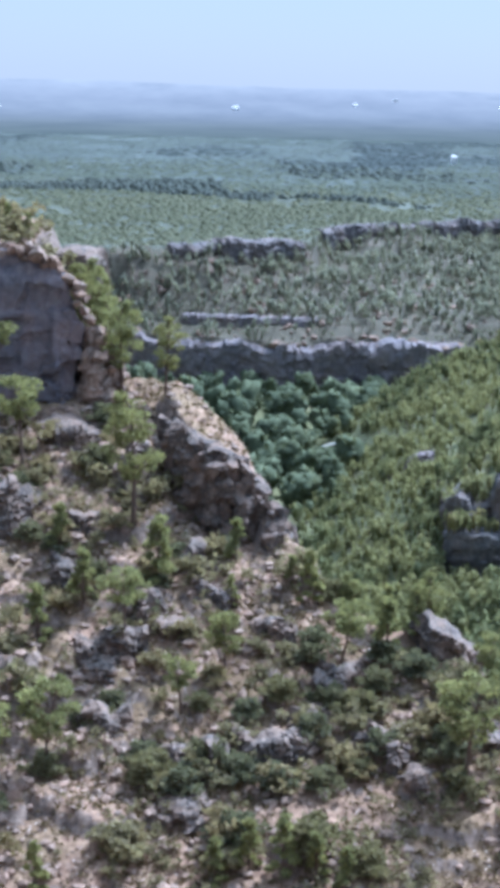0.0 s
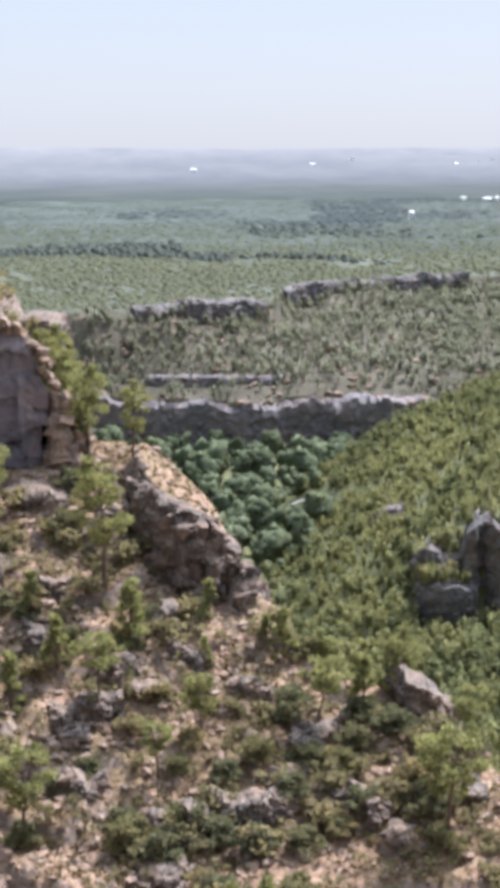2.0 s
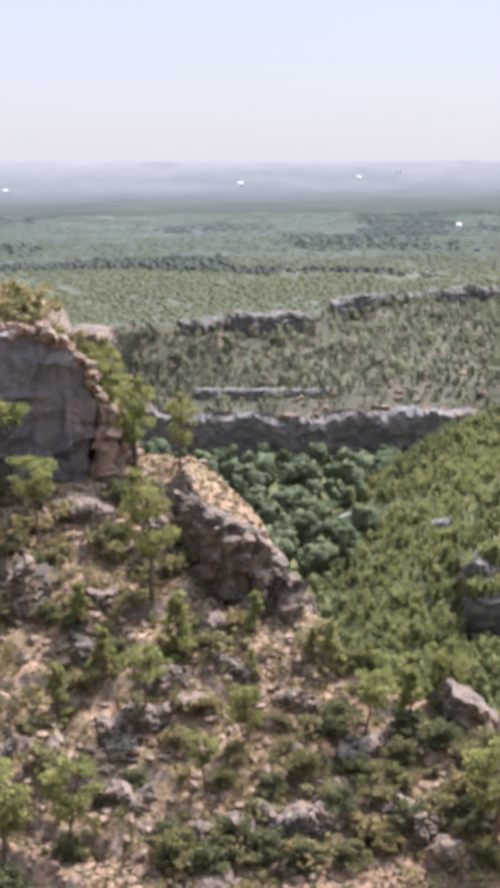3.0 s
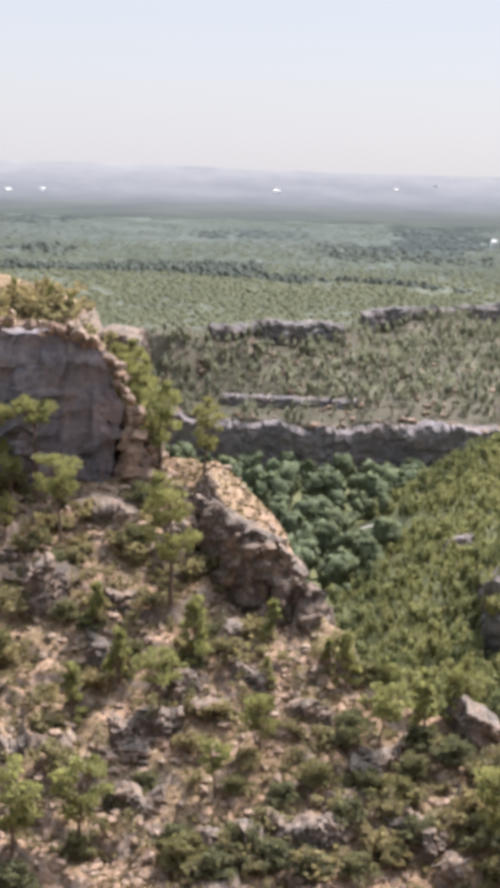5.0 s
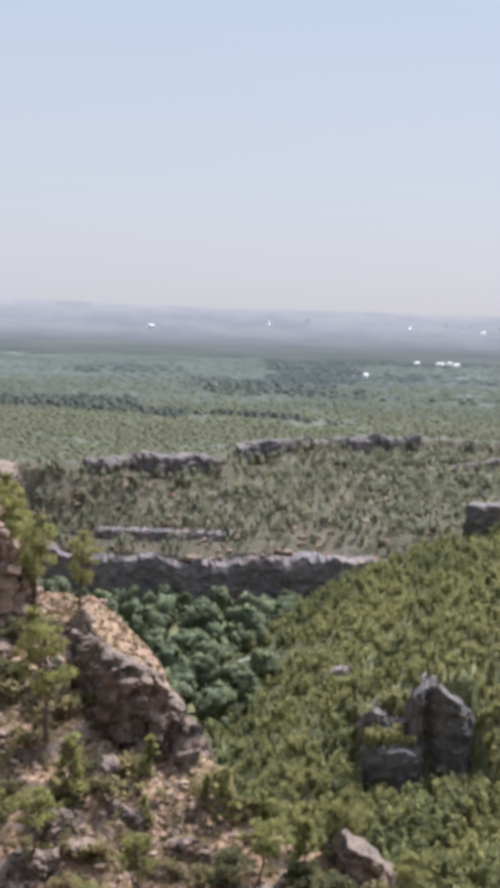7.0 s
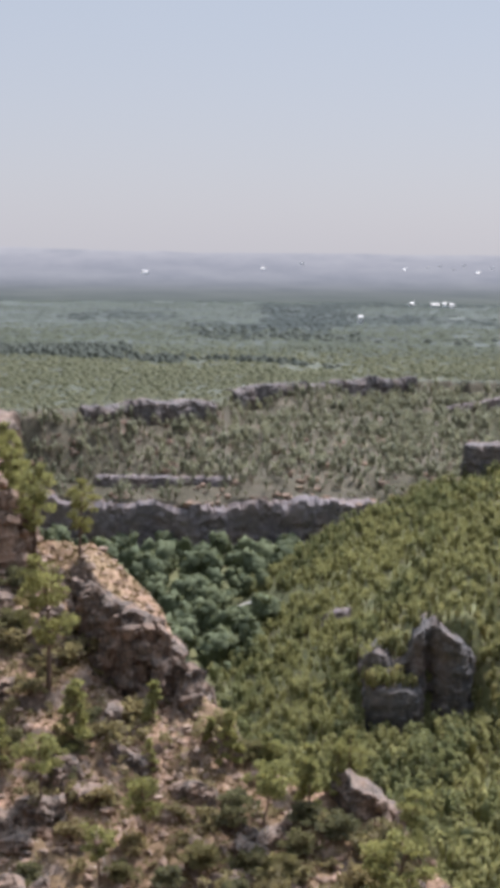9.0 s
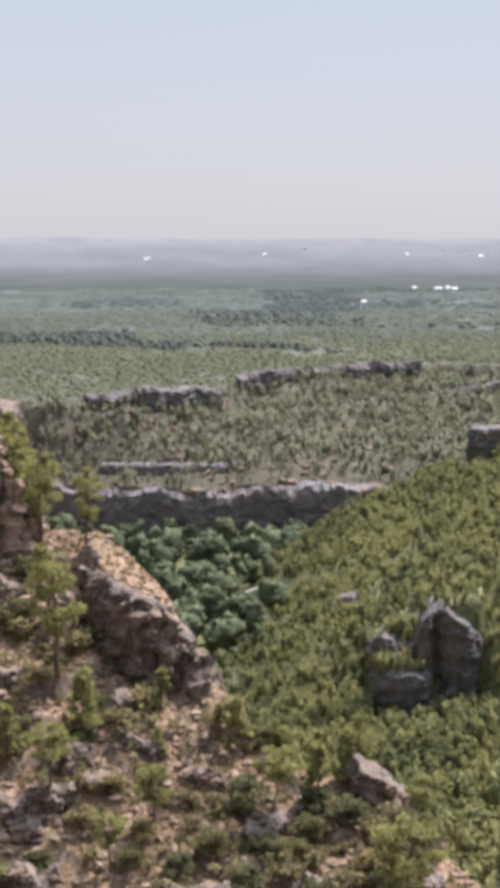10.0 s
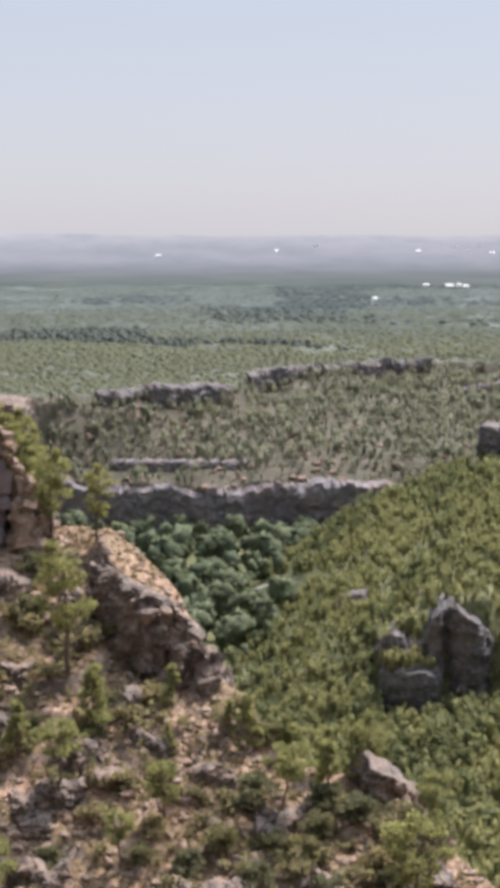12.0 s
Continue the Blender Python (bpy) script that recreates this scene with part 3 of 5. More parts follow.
def rock_steps():
    """Shaded steps of broken rock that stand out of the slope, higher than the outcrops."""
    for k, (b0, b1, d, h) in enumerate(((-7.0, -3.6, 102.0, 2.0), (-3.8, -0.4, 103.0, 1.6), (-9.8, -7.3, 106.4, 1.6), (-0.3, 1.8, 111.0, 1.3), (-7.4, -6.0, 117.0, 1.6), (-9.4, -6.7, 113.2, 1.9), (-2.9, -1.1, 115.2, 1.0),
                                        (-8.0, -6.8, 136.0, 3.2), (-13.2, -11.0, 129.6, 3.4), (1.6, 4.0, 103.6, 1.3), (-1.4, 0.6, 106.4, 0.9), (-15.0, -12.7, 111.6, 1.5), (4.9, 6.8, 107, 1.1), (-5.2, -3.4, 119.0, 1.1), (-10.8, -9.4, 122.5, 1.6))):
        pts, foot, brow = [], [], []
        for u in (0.0, 0.2, 0.4, 0.6, 0.8, 1.0):
            x, y, z = at(b0 + (b1 - b0) * u, d + 1.6 * abs(2 * u - 1) ** 2 + 0.8 * math.sin(5 * u + k))
            pts.append((x, y))
            foot.append(z - 0.9)
            brow.append(max(z, float(ground_z(x, y + 1.2))) + h * (0.35 + 0.6 * math.sin(3.14 * (0.15 + 0.7 * u))) * (1 + 0.2 * math.sin(9 * u + 2 * k)))
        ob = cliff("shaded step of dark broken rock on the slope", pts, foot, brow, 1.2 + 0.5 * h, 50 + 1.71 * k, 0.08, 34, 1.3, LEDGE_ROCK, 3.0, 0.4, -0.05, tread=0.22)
        ob.name = "rock_step"
        tagged(ob, category="rock", group="rock steps on the slope")


rock_steps()


def outcrops():
    """Low broken ledges of rock that crop out along the slope."""
    rg = np.random.default_rng(55)
    spots = [(-9.0, 113), (-5.4, 98), (1.4, 105), (3.6, 101), (-14.6, 119), (-11.6, 134), (-9.4, 130), (-13.9, 137), (0.2, 110), (6.6, 106), (-6.0, 115.5), (-16.4, 134)]
    for k, (b, d) in enumerate(spots):
        w, h = rg.uniform(1.2, 2.6), rg.uniform(0.6, 1.6)
        x, y, z = at(b, d)
        a = rg.uniform(-0.5, 0.5)
        pts = [(x + w * u * math.cos(a), y + w * u * math.sin(a) + 0.7 * w * u * u) for u in (-1, -0.5, 0, 0.5, 1)]
        foot = [float(ground_z(*q)) - 0.8 for q in pts]
        brow = [float(ground_z(q[0], q[1] + 1.5)) + 0.05 + h * (0.1 + 0.5 * (1 - u * u)) for q, u in zip(pts, (-1, -0.5, 0, 0.5, 1))]
        ob = cliff("low broken ledge of brownish rock on the slope", pts, foot, brow, rg.uniform(2.2, 3.4), 20 + 1.37 * k, 0.08, 20, 1.5, LEDGE_ROCK, 2.0, 0.6)
        ob.name = "rock_outcrop"
        tagged(ob, category="rock", group="outcrops on the slope")


outcrops()


def boulder_mesh(seed, mat, cuts=13):
    rng = np.random.default_rng(seed)
    bm = bmesh.new()
    bmesh.ops.create_icosphere(bm, subdivisions=3, radius=1.0)
    V = np.array([v.co for v in bm.verts])
    F = np.array([[v.index for v in f.verts] for f in bm.faces])
    bm.free()
    for _ in range(cuts):
        n = rng.normal(size=3)
        n /= np.linalg.norm(n)
        d = rng.uniform(0.3, 0.75)
        over = np.clip(V @ n - d, 0, None)
        V = V - over[:, None] * n
    V = V + 0.10 * np.stack([fbm(V[:, 0] * 2 + k * 9, V[:, 1] * 2, V[:, 2] * 2 + seed, 3) for k in range(3)], 1)
    V = V * np.array([1.0, rng.uniform(0.6, 0.95), rng.uniform(0.5, 0.8)])
    return mesh_of("boulder", V, F, [mat])


BOULDERS = [boulder_mesh(40 + k, GREY_ROCK, 19) for k in range(9)]
PALE_BOULDERS = [boulder_mesh(70 + k, PALE_ROCK) for k in range(9)]
rng = np.random.default_rng(7)


def put_boulder(x, y, size, label="grey limestone boulder on the stony slope", z=None, pale=False):
    ob = new("boulder", (PALE_BOULDERS if pale else BOULDERS)[int(rng.integers(len(BOULDERS)))])
    z = float(ground_z(x, y)) if z is None else z
    ob.matrix_world = Matrix.LocRotScale((x, y, z + 0.12 * size), Euler((rng.uniform(-0.4, 0.4), rng.uniform(-0.4, 0.4), rng.uniform(0, 6.28))), Vector((size, size, size)))
    tagged(ob, label, "boulder", "boulders on the slope")


# ---- plants ----
def tube(path, radii, sides=6):
    path = np.asarray(path, float)
    V, F = [], []
    for i, (p, r) in enumerate(zip(path, radii)):
        d = path[min(i + 1, len(path) - 1)] - path[max(i - 1, 0)]
        d = d / (np.linalg.norm(d) + 1e-9)
        a = np.cross(d, (0.3, 1.0, 0.1))
        a /= np.linalg.norm(a)
        b = np.cross(d, a)
        for k in range(sides):
            t = 6.2832 * k / sides
            V.append(p + r * (a * math.cos(t) + b * math.sin(t)))
    for i in range(len(path) - 1):
        for k in range(sides):
            k2 = (k + 1) % sides
            F += [[i * sides + k, i * sides + k2, (i + 1) * sides + k2], [i * sides + k, (i + 1) * sides + k2, (i + 1) * sides + k]]
    return np.array(V), np.array(F)


def joined(pieces):
    V, F, n = [], [], 0
    for v, f in pieces:
        V.append(v)
        F.append(f + n)
        n += len(v)
    return np.concatenate(V), np.concatenate(F)


def tufts(rg, centres, radii, count, size, flat=0.6):
    """Small sprays of leaves round each centre, each a bent blade of two triangles."""
    C = np.repeat(np.asarray(centres), count, 0)
    R = np.repeat(np.asarray(radii), count)
    n = len(C)
    d = rg.normal(size=(n, 3))
    d /= np.linalg.norm(d, axis=1)[:, None]
    p = C + d * (R * rg.uniform(0.35, 1.0, n) ** 0.6)[:, None] * np.array([1, 1, flat])
    a = rg.normal(size=(n, 3)) + d * 0.6 + np.array([0, 0, 0.35])
    a /= np.linalg.norm(a, axis=1)[:, None]
    b = np.cross(a, rg.normal(size=(n, 3)))
    b /= np.linalg.norm(b, axis=1)[:, None] + 1e-9
    s = (size * rg.uniform(0.6, 1.4, n))[:, None]
    V = np.stack([p - b * s * 0.42, p + a * s, p + b * s * 0.42, p - a * s * 0.7 + b * s * 0.1], 1).reshape(-1, 3)
    i = np.arange(n) * 4
    F = np.concatenate([np.stack([i, i + 2, i + 1], 1), np.stack([i, i + 3, i + 2], 1)])
    return V, F


def lumps(rg, C, R, level=1, jitter=0.3, tall=0.95):
    """An uneven closed body round each centre."""
    bm = bmesh.new()
    bmesh.ops.create_icosphere(bm, subdivisions=level, radius=1.0)
    v, f = np.array([q.co for q in bm.verts]), np.array([[q.index for q in g.verts] for g in bm.faces])
    bm.free()
    out = []
    for c, r in zip(C, R):
        o = rg.uniform(0, 50, 3)
        swell = 1 + jitter * (1.3 * vnoise(v[:, 0] * 1.6 + o[0], v[:, 1] * 1.6 + o[1], v[:, 2] * 1.6 + o[2]) + 0.5 * rg.normal(size=len(v)))
        out.append((v * r * np.clip(swell, 0.4, 1.7)[:, None] * np.array([1, 1, tall]) + c, f))
    return joined(out)


def broad_crown(seed, height, bare, spread, lobes, sprays, size):
    """The crown of a far broadleaf tree: a body with side lobes, rough with sprays of leaves."""
    rg = np.random.default_rng(seed)
    pieces = []
    half = 0.5 * (1 - bare) * height
    mid = np.array([0, 0, bare * height + half])
    C, R = [mid], [spread * 0.85]
    for k in range(lobes):
        a, u = 6.283 * k / lobes + rg.uniform(0, 1.5), rg.uniform(-0.6, 0.75)
        w = 0.75 - 0.3 * abs(u)
        C.append(mid + np.array([spread * w * math.cos(a), spread * w * math.sin(a), half * u]))
        R.append(spread * rg.uniform(0.32, 0.52))
    pieces.append(lumps(rg, C[:1], R[:1], 2, 0.38, half / (0.85 * spread)))
    pieces.append(lumps(rg, C[1:], R[1:], 1, 0.42, 1.0))
    share = np.array(R) / sum(R)
    for c, r, s, t in zip(C, R, share, [half / (0.85 * spread)] + [1.0] * lobes):
        pieces.append(tufts(rg, [c], [1.22 * r], max(3, int(sprays * s)), size, t))
    return joined(pieces)


def pine_arrays(seed, height, bare, spread, shape, clumps, count, size, bend=0.04, limbs=9):
    """A pine: a bent tapered trunk with limbs, and clumps of needles at the ends of the limbs."""
    rg = np.random.default_rng(seed)
    zs = np.linspace(0, 0.93, 9)
    lean = rg.normal(size=2) * bend * height
    wob = rg.normal(size=(9, 2)) * 0.012 * height
    path = np.stack([lean[0] * zs ** 1.5 + wob[:, 0] * zs, lean[1] * zs ** 1.5 + wob[:, 1] * zs, zs * height], 1)
    path[0, 2] = -0.5
    girth = 0.021 * height
    pieces = [tube(path, girth * (1.05 - zs) + 0.015, 7)]
    C, R = [], []
    for k in range(clumps):
        u = (k + rg.uniform(0, 1)) / clumps
        h = bare + (1 - bare) * u
        if shape == "umbrella":
            w = spread * (0.35 + 0.75 * np.sin(np.clip(u, 0, 1) * 2.4) ** 0.8) * (1.0 if u < 0.8 else 0.75)
        elif shape == "cone":
            w = spread * (1.05 - 0.85 * u)
        else:
            w = spread * np.sin(0.35 + 2.55 * u) ** 0.7
        ang, rad = rg.uniform(0, 6.283), w * math.sqrt(rg.uniform(0.08, 1.0))
        base = np.array([np.interp(h * 0.9 * height, path[:, 2], path[:, i]) for i in (0, 1)])
        c = np.array([base[0] + rad * math.cos(ang), base[1] + rad * math.sin(ang), h * height + rg.normal() * 0.02 * height])
        C.append(c)
        R.append(spread * rg.uniform(0.22, 0.42))
        if k % max(1, clumps // limbs) == 0:
            z0 = max(bare * 0.8 * height, c[2] - 0.5 * rad - 0.06 * height)
            p0 = np.array([np.interp(z0, path[:, 2], path[:, i]) for i in (0, 1)] + [z0])
            mid = (p0 + c) / 2 + np.array([0, 0, -0.05 * rad])
            pieces.append(tube([p0, mid, c], [girth * 0.4, girth * 0.26, 0.015], 4))
    crown = tufts(rg, C, R, count, size)
    return joined(pieces), crown


def plant(name, label, category, wood, leaves, leaf_mat, names=("trunk", "crown"), soft=False):
    root = new(name)
    root.empty_display_size = 0.3
    part(names[0], mesh_of(names[0], *wood, [BARK]), root, "dark scaly bark")
    part(names[1], mesh_of(names[1], *leaves, [leaf_mat], soft), root)
    return tagged(root, label, category)


def place(ob, x, y, turn=0.0, scale=1.0, z=None):
    z = float(ground_z(x, y)) if z is None else z
    return Matrix.LocRotScale((x, y, z), Euler((0, 0, turn)), Vector((scale,) * 3))


def grow(rows, proto, high, group):
    """Plants at (bearing, distance, height) on the ground; the first is the proto itself."""
    for k, (b, d, h) in enumerate(rows):
        x, y, z = at(b, d)
        m = place(proto, x, y, (k * 2.4 + 0.7) % 6.28, h / high, z)
        if k == 0:
            proto.matrix_basis = m
            tagged(proto, group=group)
        else:
            copy_thing(proto, m)

# pines of the near slope, each kind with its own habit
TALL = plant("pine_tree", "tall pine with bare dark trunk and ragged green crown", "tree",
             *pine_arrays(11, 12, 0.36, 2.6, "round", 46, 85, 0.2), PINE_LEAF)
UMBRELLA = plant("pine_tree", "flat-topped pine with leaning bare trunk on the rocky slope", "tree",
                 *pine_arrays(12, 8, 0.62, 2.2, "umbrella", 30, 95, 0.18, 0.07), PINE_LEAF)
ROUND = plant("pine_tree", "young pine with a rounded crown on a thin trunk", "tree",
              *pine_arrays(13, 6, 0.46, 1.6, "umbrella", 28, 90, 0.16, 0.04), PINE_LEAF)
BENT = plant("pine_tree", "low spreading pine with a crooked trunk at the canyon's edge", "tree",
             *pine_arrays(14, 5.5, 0.62, 1.75, "umbrella", 26, 95, 0.16, 0.16), PINE_LEAF)
SMALL = plant("pine_tree", "small bushy pine green to the ground", "tree",
              *pine_arrays(15, 4, 0.08, 1.0, "cone", 26, 80, 0.15, 0.03), PINE_LEAF)
SLOPE_PINES = "pines on the rocky slope"
grow([(-7.36, 129.8, 11.1), (-7.84, 151.2, 10.2), (-6.22, 149.1, 7.9), (-15.64, 127.2, 11.9), (-15.02, 147.5, 7.0), (-8.3, 153.0, 9.0), (-16.2, 159.0, 7.5), (-14.7, 144, 7.5), (-15.8, 141, 8.5), (-16.6, 146, 9.0), (-15.4, 161, 6.0), (-9.3, 158, 9.6), (-8.8, 157, 9.4), (-8.45, 160, 9.4), (-9.0, 161, 9.0), (3.75, 119.2, 6.8), (1.0, 122.5, 6.0), (-13.8, 147.5, 6.5), (-14.5, 148.5, 7.5), (-15.2, 145, 6.2), (-16.0, 149, 8.0), (-16.9, 145, 7.0), (-14.9, 141, 5.2), (-13.5, 143, 4.6)],
     TALL, 12, SLOPE_PINES)
grow([(-11.5, 139.3, 8.5), (-7.69, 115.4, 6.2)], UMBRELLA, 8, SLOPE_PINES)
SLIM = plant("pine_tree", "slender pine with a high flat crown before the dark cliff", "tree",
             *pine_arrays(16, 10, 0.80, 1.9, "umbrella", 26, 90, 0.17, 0.05), PINE_LEAF)
grow([(-12.35, 147.0, 9.8), (-14.1, 147.2, 10.4), (-13.3, 145.0, 6.0)], SLIM, 10, SLOPE_PINES)
grow([(-10.77, 104.2, 7.1), (-13.18, 102.1, 6.4), (-3.83, 112.9, 4.3), (6.13, 113.6, 3.9), (-5.50, 108.9, 3.6), (5.56, 103.6, 7.0), (5.09, 107.3, 3.4)],
     ROUND, 6, SLOPE_PINES)
grow([(0.58, 113.5, 5.9), (-11.15, 109.9, 2.6)], BENT, 5.5, SLOPE_PINES)
grow([(-9.26, 120.3, 4.6), (-6.48, 122.7, 5.1), (-10.98, 117.4, 4.0), (-3.51, 125.6, 3.3), (-0.69, 121.4, 3.7), (2.37, 115.9, 4.0), (3.91, 119.7, 5.0),
      (-4.07, 93.8, 2.8), (-2.74, 94.2, 3.4), (-1.41, 94.2, 3.6), (-0.05, 93.4, 3.0), (1.09, 92.8, 2.6), (-11.2, 93.6, 3.0), (2.30, 119.4, 3.2), (3.36, 118.4, 3.6), (0.81, 122.2, 3.2), (-10.13, 127.3, 3.8), (-3.68, 120.2, 2.3), (-1.35, 122.7, 2.3)], SMALL, 4, SLOPE_PINES)


def bush_arrays(seed, clumps=14, count=25, size=0.19):
    rg = np.random.default_rng(seed)
    C = np.stack([rg.normal(size=clumps) * 0.42, rg.normal(size=clumps) * 0.42, rg.uniform(0.25, 0.95, clumps)], 1)
    R = rg.uniform(0.25, 0.45, clumps)
    stems = joined([tube([(0, 0, -0.2), (c[0] * 0.5, c[1] * 0.5, c[2] * 0.6), tuple(c)], [0.05, 0.035, 0.012], 4) for c in C[:5]])
    return stems, tufts(rg, C, R, count, size)


BUSHES = [plant("bush", "rounded olive-green scrub bush on stony ground", "bush", *bush_arrays(60 + k), BUSH_LEAF, ("stem", "foliage")) for k in range(5)]
for k, b in enumerate(BUSHES):
    x, y, z = at(-6.0 + 2.6 * k, 104.0 + 2 * k)
    b.matrix_basis = place(b, x, y, k, 1.3, z)
    tagged(b, group="scrub on the slope")


def inside(x, y):
    return y < edge_of_slope(x) - 0.5 and not (x < -21 and y > 146) and not bare_shelf(x, y)


def thick(x, y):
    """How thickly the scrub grows at a place on the slope."""
    return float(vnoise(x / 6.5, y / 5.0, 21.0) + 0.5 * vnoise(x / 2.2, y / 2.2, 23.0))


n_bush = n_rock = 0
while n_bush < 240:
    b, d = rng.uniform(-17.5, 10.5), math.sqrt(rng.uniform(88 ** 2, 160 ** 2))
    x, y, z = at(b, d)
    if not inside(x, y) or thick(x, y) < rng.uniform(-0.55, 0.75) or math.hypot(x - 1.1, y - 111.5) < 2.6:
        continue
    s = 0.35 + rng.uniform(0.0, 1.0) ** 2.0 * 1.15
    copy_thing(BUSHES[int(rng.integers(5))], place(None, x, y, rng.uniform(0, 6.28), s, z))
    n_bush += 1
while n_rock < 90:
    b, d = rng.uniform(-17.5, 10.5), math.sqrt(rng.uniform(88 ** 2, 158 ** 2))
    x, y, z = at(b, d)
    if not inside(x, y) or vnoise(x / 5.0, y / 5.0, 31.0) + 0.3 < rng.uniform(-0.6, 1.0):
        continue
    put_boulder(x, y, rng.uniform(0.3, 1.0) ** 2.0 * 0.95 + 0.2, "weathered brownish boulder on the stony slope", None, rng.uniform() < 0.5)
    n_rock += 1


def scattered_stones():
    rg = np.random.default_rng(91)
    shapes = []
    for k in range(5):
        bm = bmesh.new()
        bmesh.ops.create_icosphere(bm, subdivisions=1, radius=1.0)
        v = np.array([q.co for q in bm.verts])
        shapes.append((v * (1 + 0.25 * rg.normal(size=(len(v), 1))) * np.array([1, 0.8, 0.6]), np.array([[q.index for q in f.verts] for f in bm.faces])))
        bm.free()
    b, d = rg.uniform(-17.5, 10.5, 16000), np.sqrt(rg.uniform(90 ** 2, 160 ** 2, 16000))
    x, y = d * np.sin(np.radians(b)), d * np.cos(np.radians(b))
    keep = (y < edge_of_slope(x) - 0.3) & (~bare_shelf(x, y) | (rg.uniform(0, 1, 16000) < 0.3)) & (vnoise(x / 4, y / 4, 33.0) + 0.6 * vnoise(x / 1.3, y / 1.3, 34.0) + 0.3 > rg.uniform(-0.6, 0.9, 16000))
    x, y = x[keep], y[keep]
    z = ground_z(x, y)
    pieces = []
    for px, py, pz in zip(x, y, z):
        v, f = shapes[int(rg.integers(5))]
        a, s = rg.uniform(0, 6.28), 0.08 + 0.55 * rg.uniform(0, 1) ** 3.5
        rot = np.array([[math.cos(a), -math.sin(a), 0], [math.sin(a), math.cos(a), 0], [0, 0, 1]])
        pieces.append((v @ rot.T * s + (px, py, pz + 0.05), f))
    ob = new("scree", mesh_of("scree", *joined(pieces), [PALE_ROCK]))
    tagged(ob, "loose pale stones strewn over the slope", "stones", kind="stuff")


def dry_grass():
    rg = np.random.default_rng(92)
    b, d = rg.uniform(-17.5, 10.5, 32000), np.sqrt(rg.uniform(86 ** 2, 160 ** 2, 32000))
    x, y = d * np.sin(np.radians(b)), d * np.cos(np.radians(b))
    keep = (y < edge_of_slope(x) - 0.3) & (vnoise(x / 5, y / 5, 43.0) > rg.uniform(-0.7, 0.8, 32000))
    x, y = x[keep], y[keep]
    C = np.stack([x, y, ground_z(x, y) + 0.12], 1)
    ob = new("dry_grass", mesh_of("dry_grass", *tufts(rg, C, np.full(len(C), 0.28), 7, 0.16), [DRY_GRASS]))
    tagged(ob, "low tufts of dry grass and scrub on the slope", "grass", kind="stuff")


DRY_GRASS = leaf_material("dry_grass", (0.09, 0.068, 0.038), (0.27, 0.19, 0.115), 0.25, 0.3)


def low_scrub():
    """Knee-high scrub, far too much of it to count."""
    rg = np.random.default_rng(94)
    b, d = rg.uniform(-17.5, 10.5, 7000), np.sqrt(rg.uniform(86 ** 2, 165 ** 2, 7000))
    x, y = d * np.sin(np.radians(b)), d * np.cos(np.radians(b))
    dens = vnoise(x / 6.5, y / 5.0, 21.0) + 0.6 * vnoise(x / 2.2, y / 2.2, 23.0)
    keep = (y < edge_of_slope(x) - 0.2) & ~bare_shelf(x, y) & (dens > rg.uniform(-0.1, 1.2, 7000)) & ~((x < -24) & (np.abs(y - 150) < 3.5))
    x, y = x[keep], y[keep]
    C = np.stack([x, y, ground_z(x, y) + 0.2], 1)
    ob = new("low_scrub", mesh_of("low_scrub", *tufts(rg, C, rg.uniform(0.25, 0.65, len(C)), 17, 0.17), [BUSH_LEAF]))
    tagged(ob, "knee-high olive and grey-green scrub over the slope", "scrub", kind="stuff")


scattered_stones()
dry_grass()
low_scrub()


# dark evergreen thickets, some standing in for shadow and shaded hollows
OAK = plant("oak_bush", "dense dark evergreen oak bush, in places standing in for shade", "bush", *bush_arrays(81, 24, 46, 0.12), OAK_LEAF, ("stem", "foliage"))
THICKETS = [(-8.54, 108.8, 1.9), (-6.52, 102.6, 2.2), (-4.57, 103.8, 2.0), (-3.23, 102.1, 1.8), (-11.61, 136.3, 1.8), (-11.35, 129.0, 1.6), (-12.24, 140.3, 1.4),
            (-8.69, 139.5, 2.0), (-8.50, 145.6, 1.8), (-0.30, 115.9, 1.6), (0.11, 109.7, 1.8), (1.42, 109.1, 1.9), (-1.62, 110.0, 1.7), (-10.88, 103.9, 1.6),
            (-5.65, 126.8, 1.2), (-3.96, 127.9, 1.3), (0.14, 122.7, 1.7), (-4.64, 109.2, 1.3), (-6.88, 118.9, 1.3)]
THICKETS_EAST = [(-2.89, 108.2, 1.4), (-8.83, 123.5, 1.5), (3.86, 119.0, 2.2), (-10.33, 127.4, 1.4), (-6.48, 122.5, 1.3), (2.30, 114.9, 1.6), (3.58, 113.3, 1.8),
                 (-0.69, 114.2, 1.5), (6.56, 112.6, 1.5), (5.08, 110.4, 1.6), (-3.19, 96.7, 2.0), (-0.04, 95.4, 2.2), (1.77, 94.6, 1.8), (-14.60, 124.0, 2.4),
                 (-13.96, 125.9, 2.4), (-15.87, 122.3, 2.2), (-13.18, 100.1, 2.0), (-15.25, 119.2, 2.0)]
THICKETS_LOW = [(-6.84, 104.8, 1.6), (-4.23, 103.6, 1.7), (-5.53, 101.1, 1.9), (-0.31, 105.9, 1.5), (2.30, 105.0, 1.6), (4.89, 105.3, 2.0), (5.37, 102.9, 1.6), (-9.21, 108.8, 1.5),
                (-8.13, 110.2, 1.3), (2.03, 112.1, 1.6), (-1.81, 101.6, 1.7), (0.16, 101.4, 1.6), (1.4, 103.2, 1.3)]
grow(THICKETS + THICKETS_EAST + THICKETS_LOW, OAK, 1.35, "oak bushes on the slope")


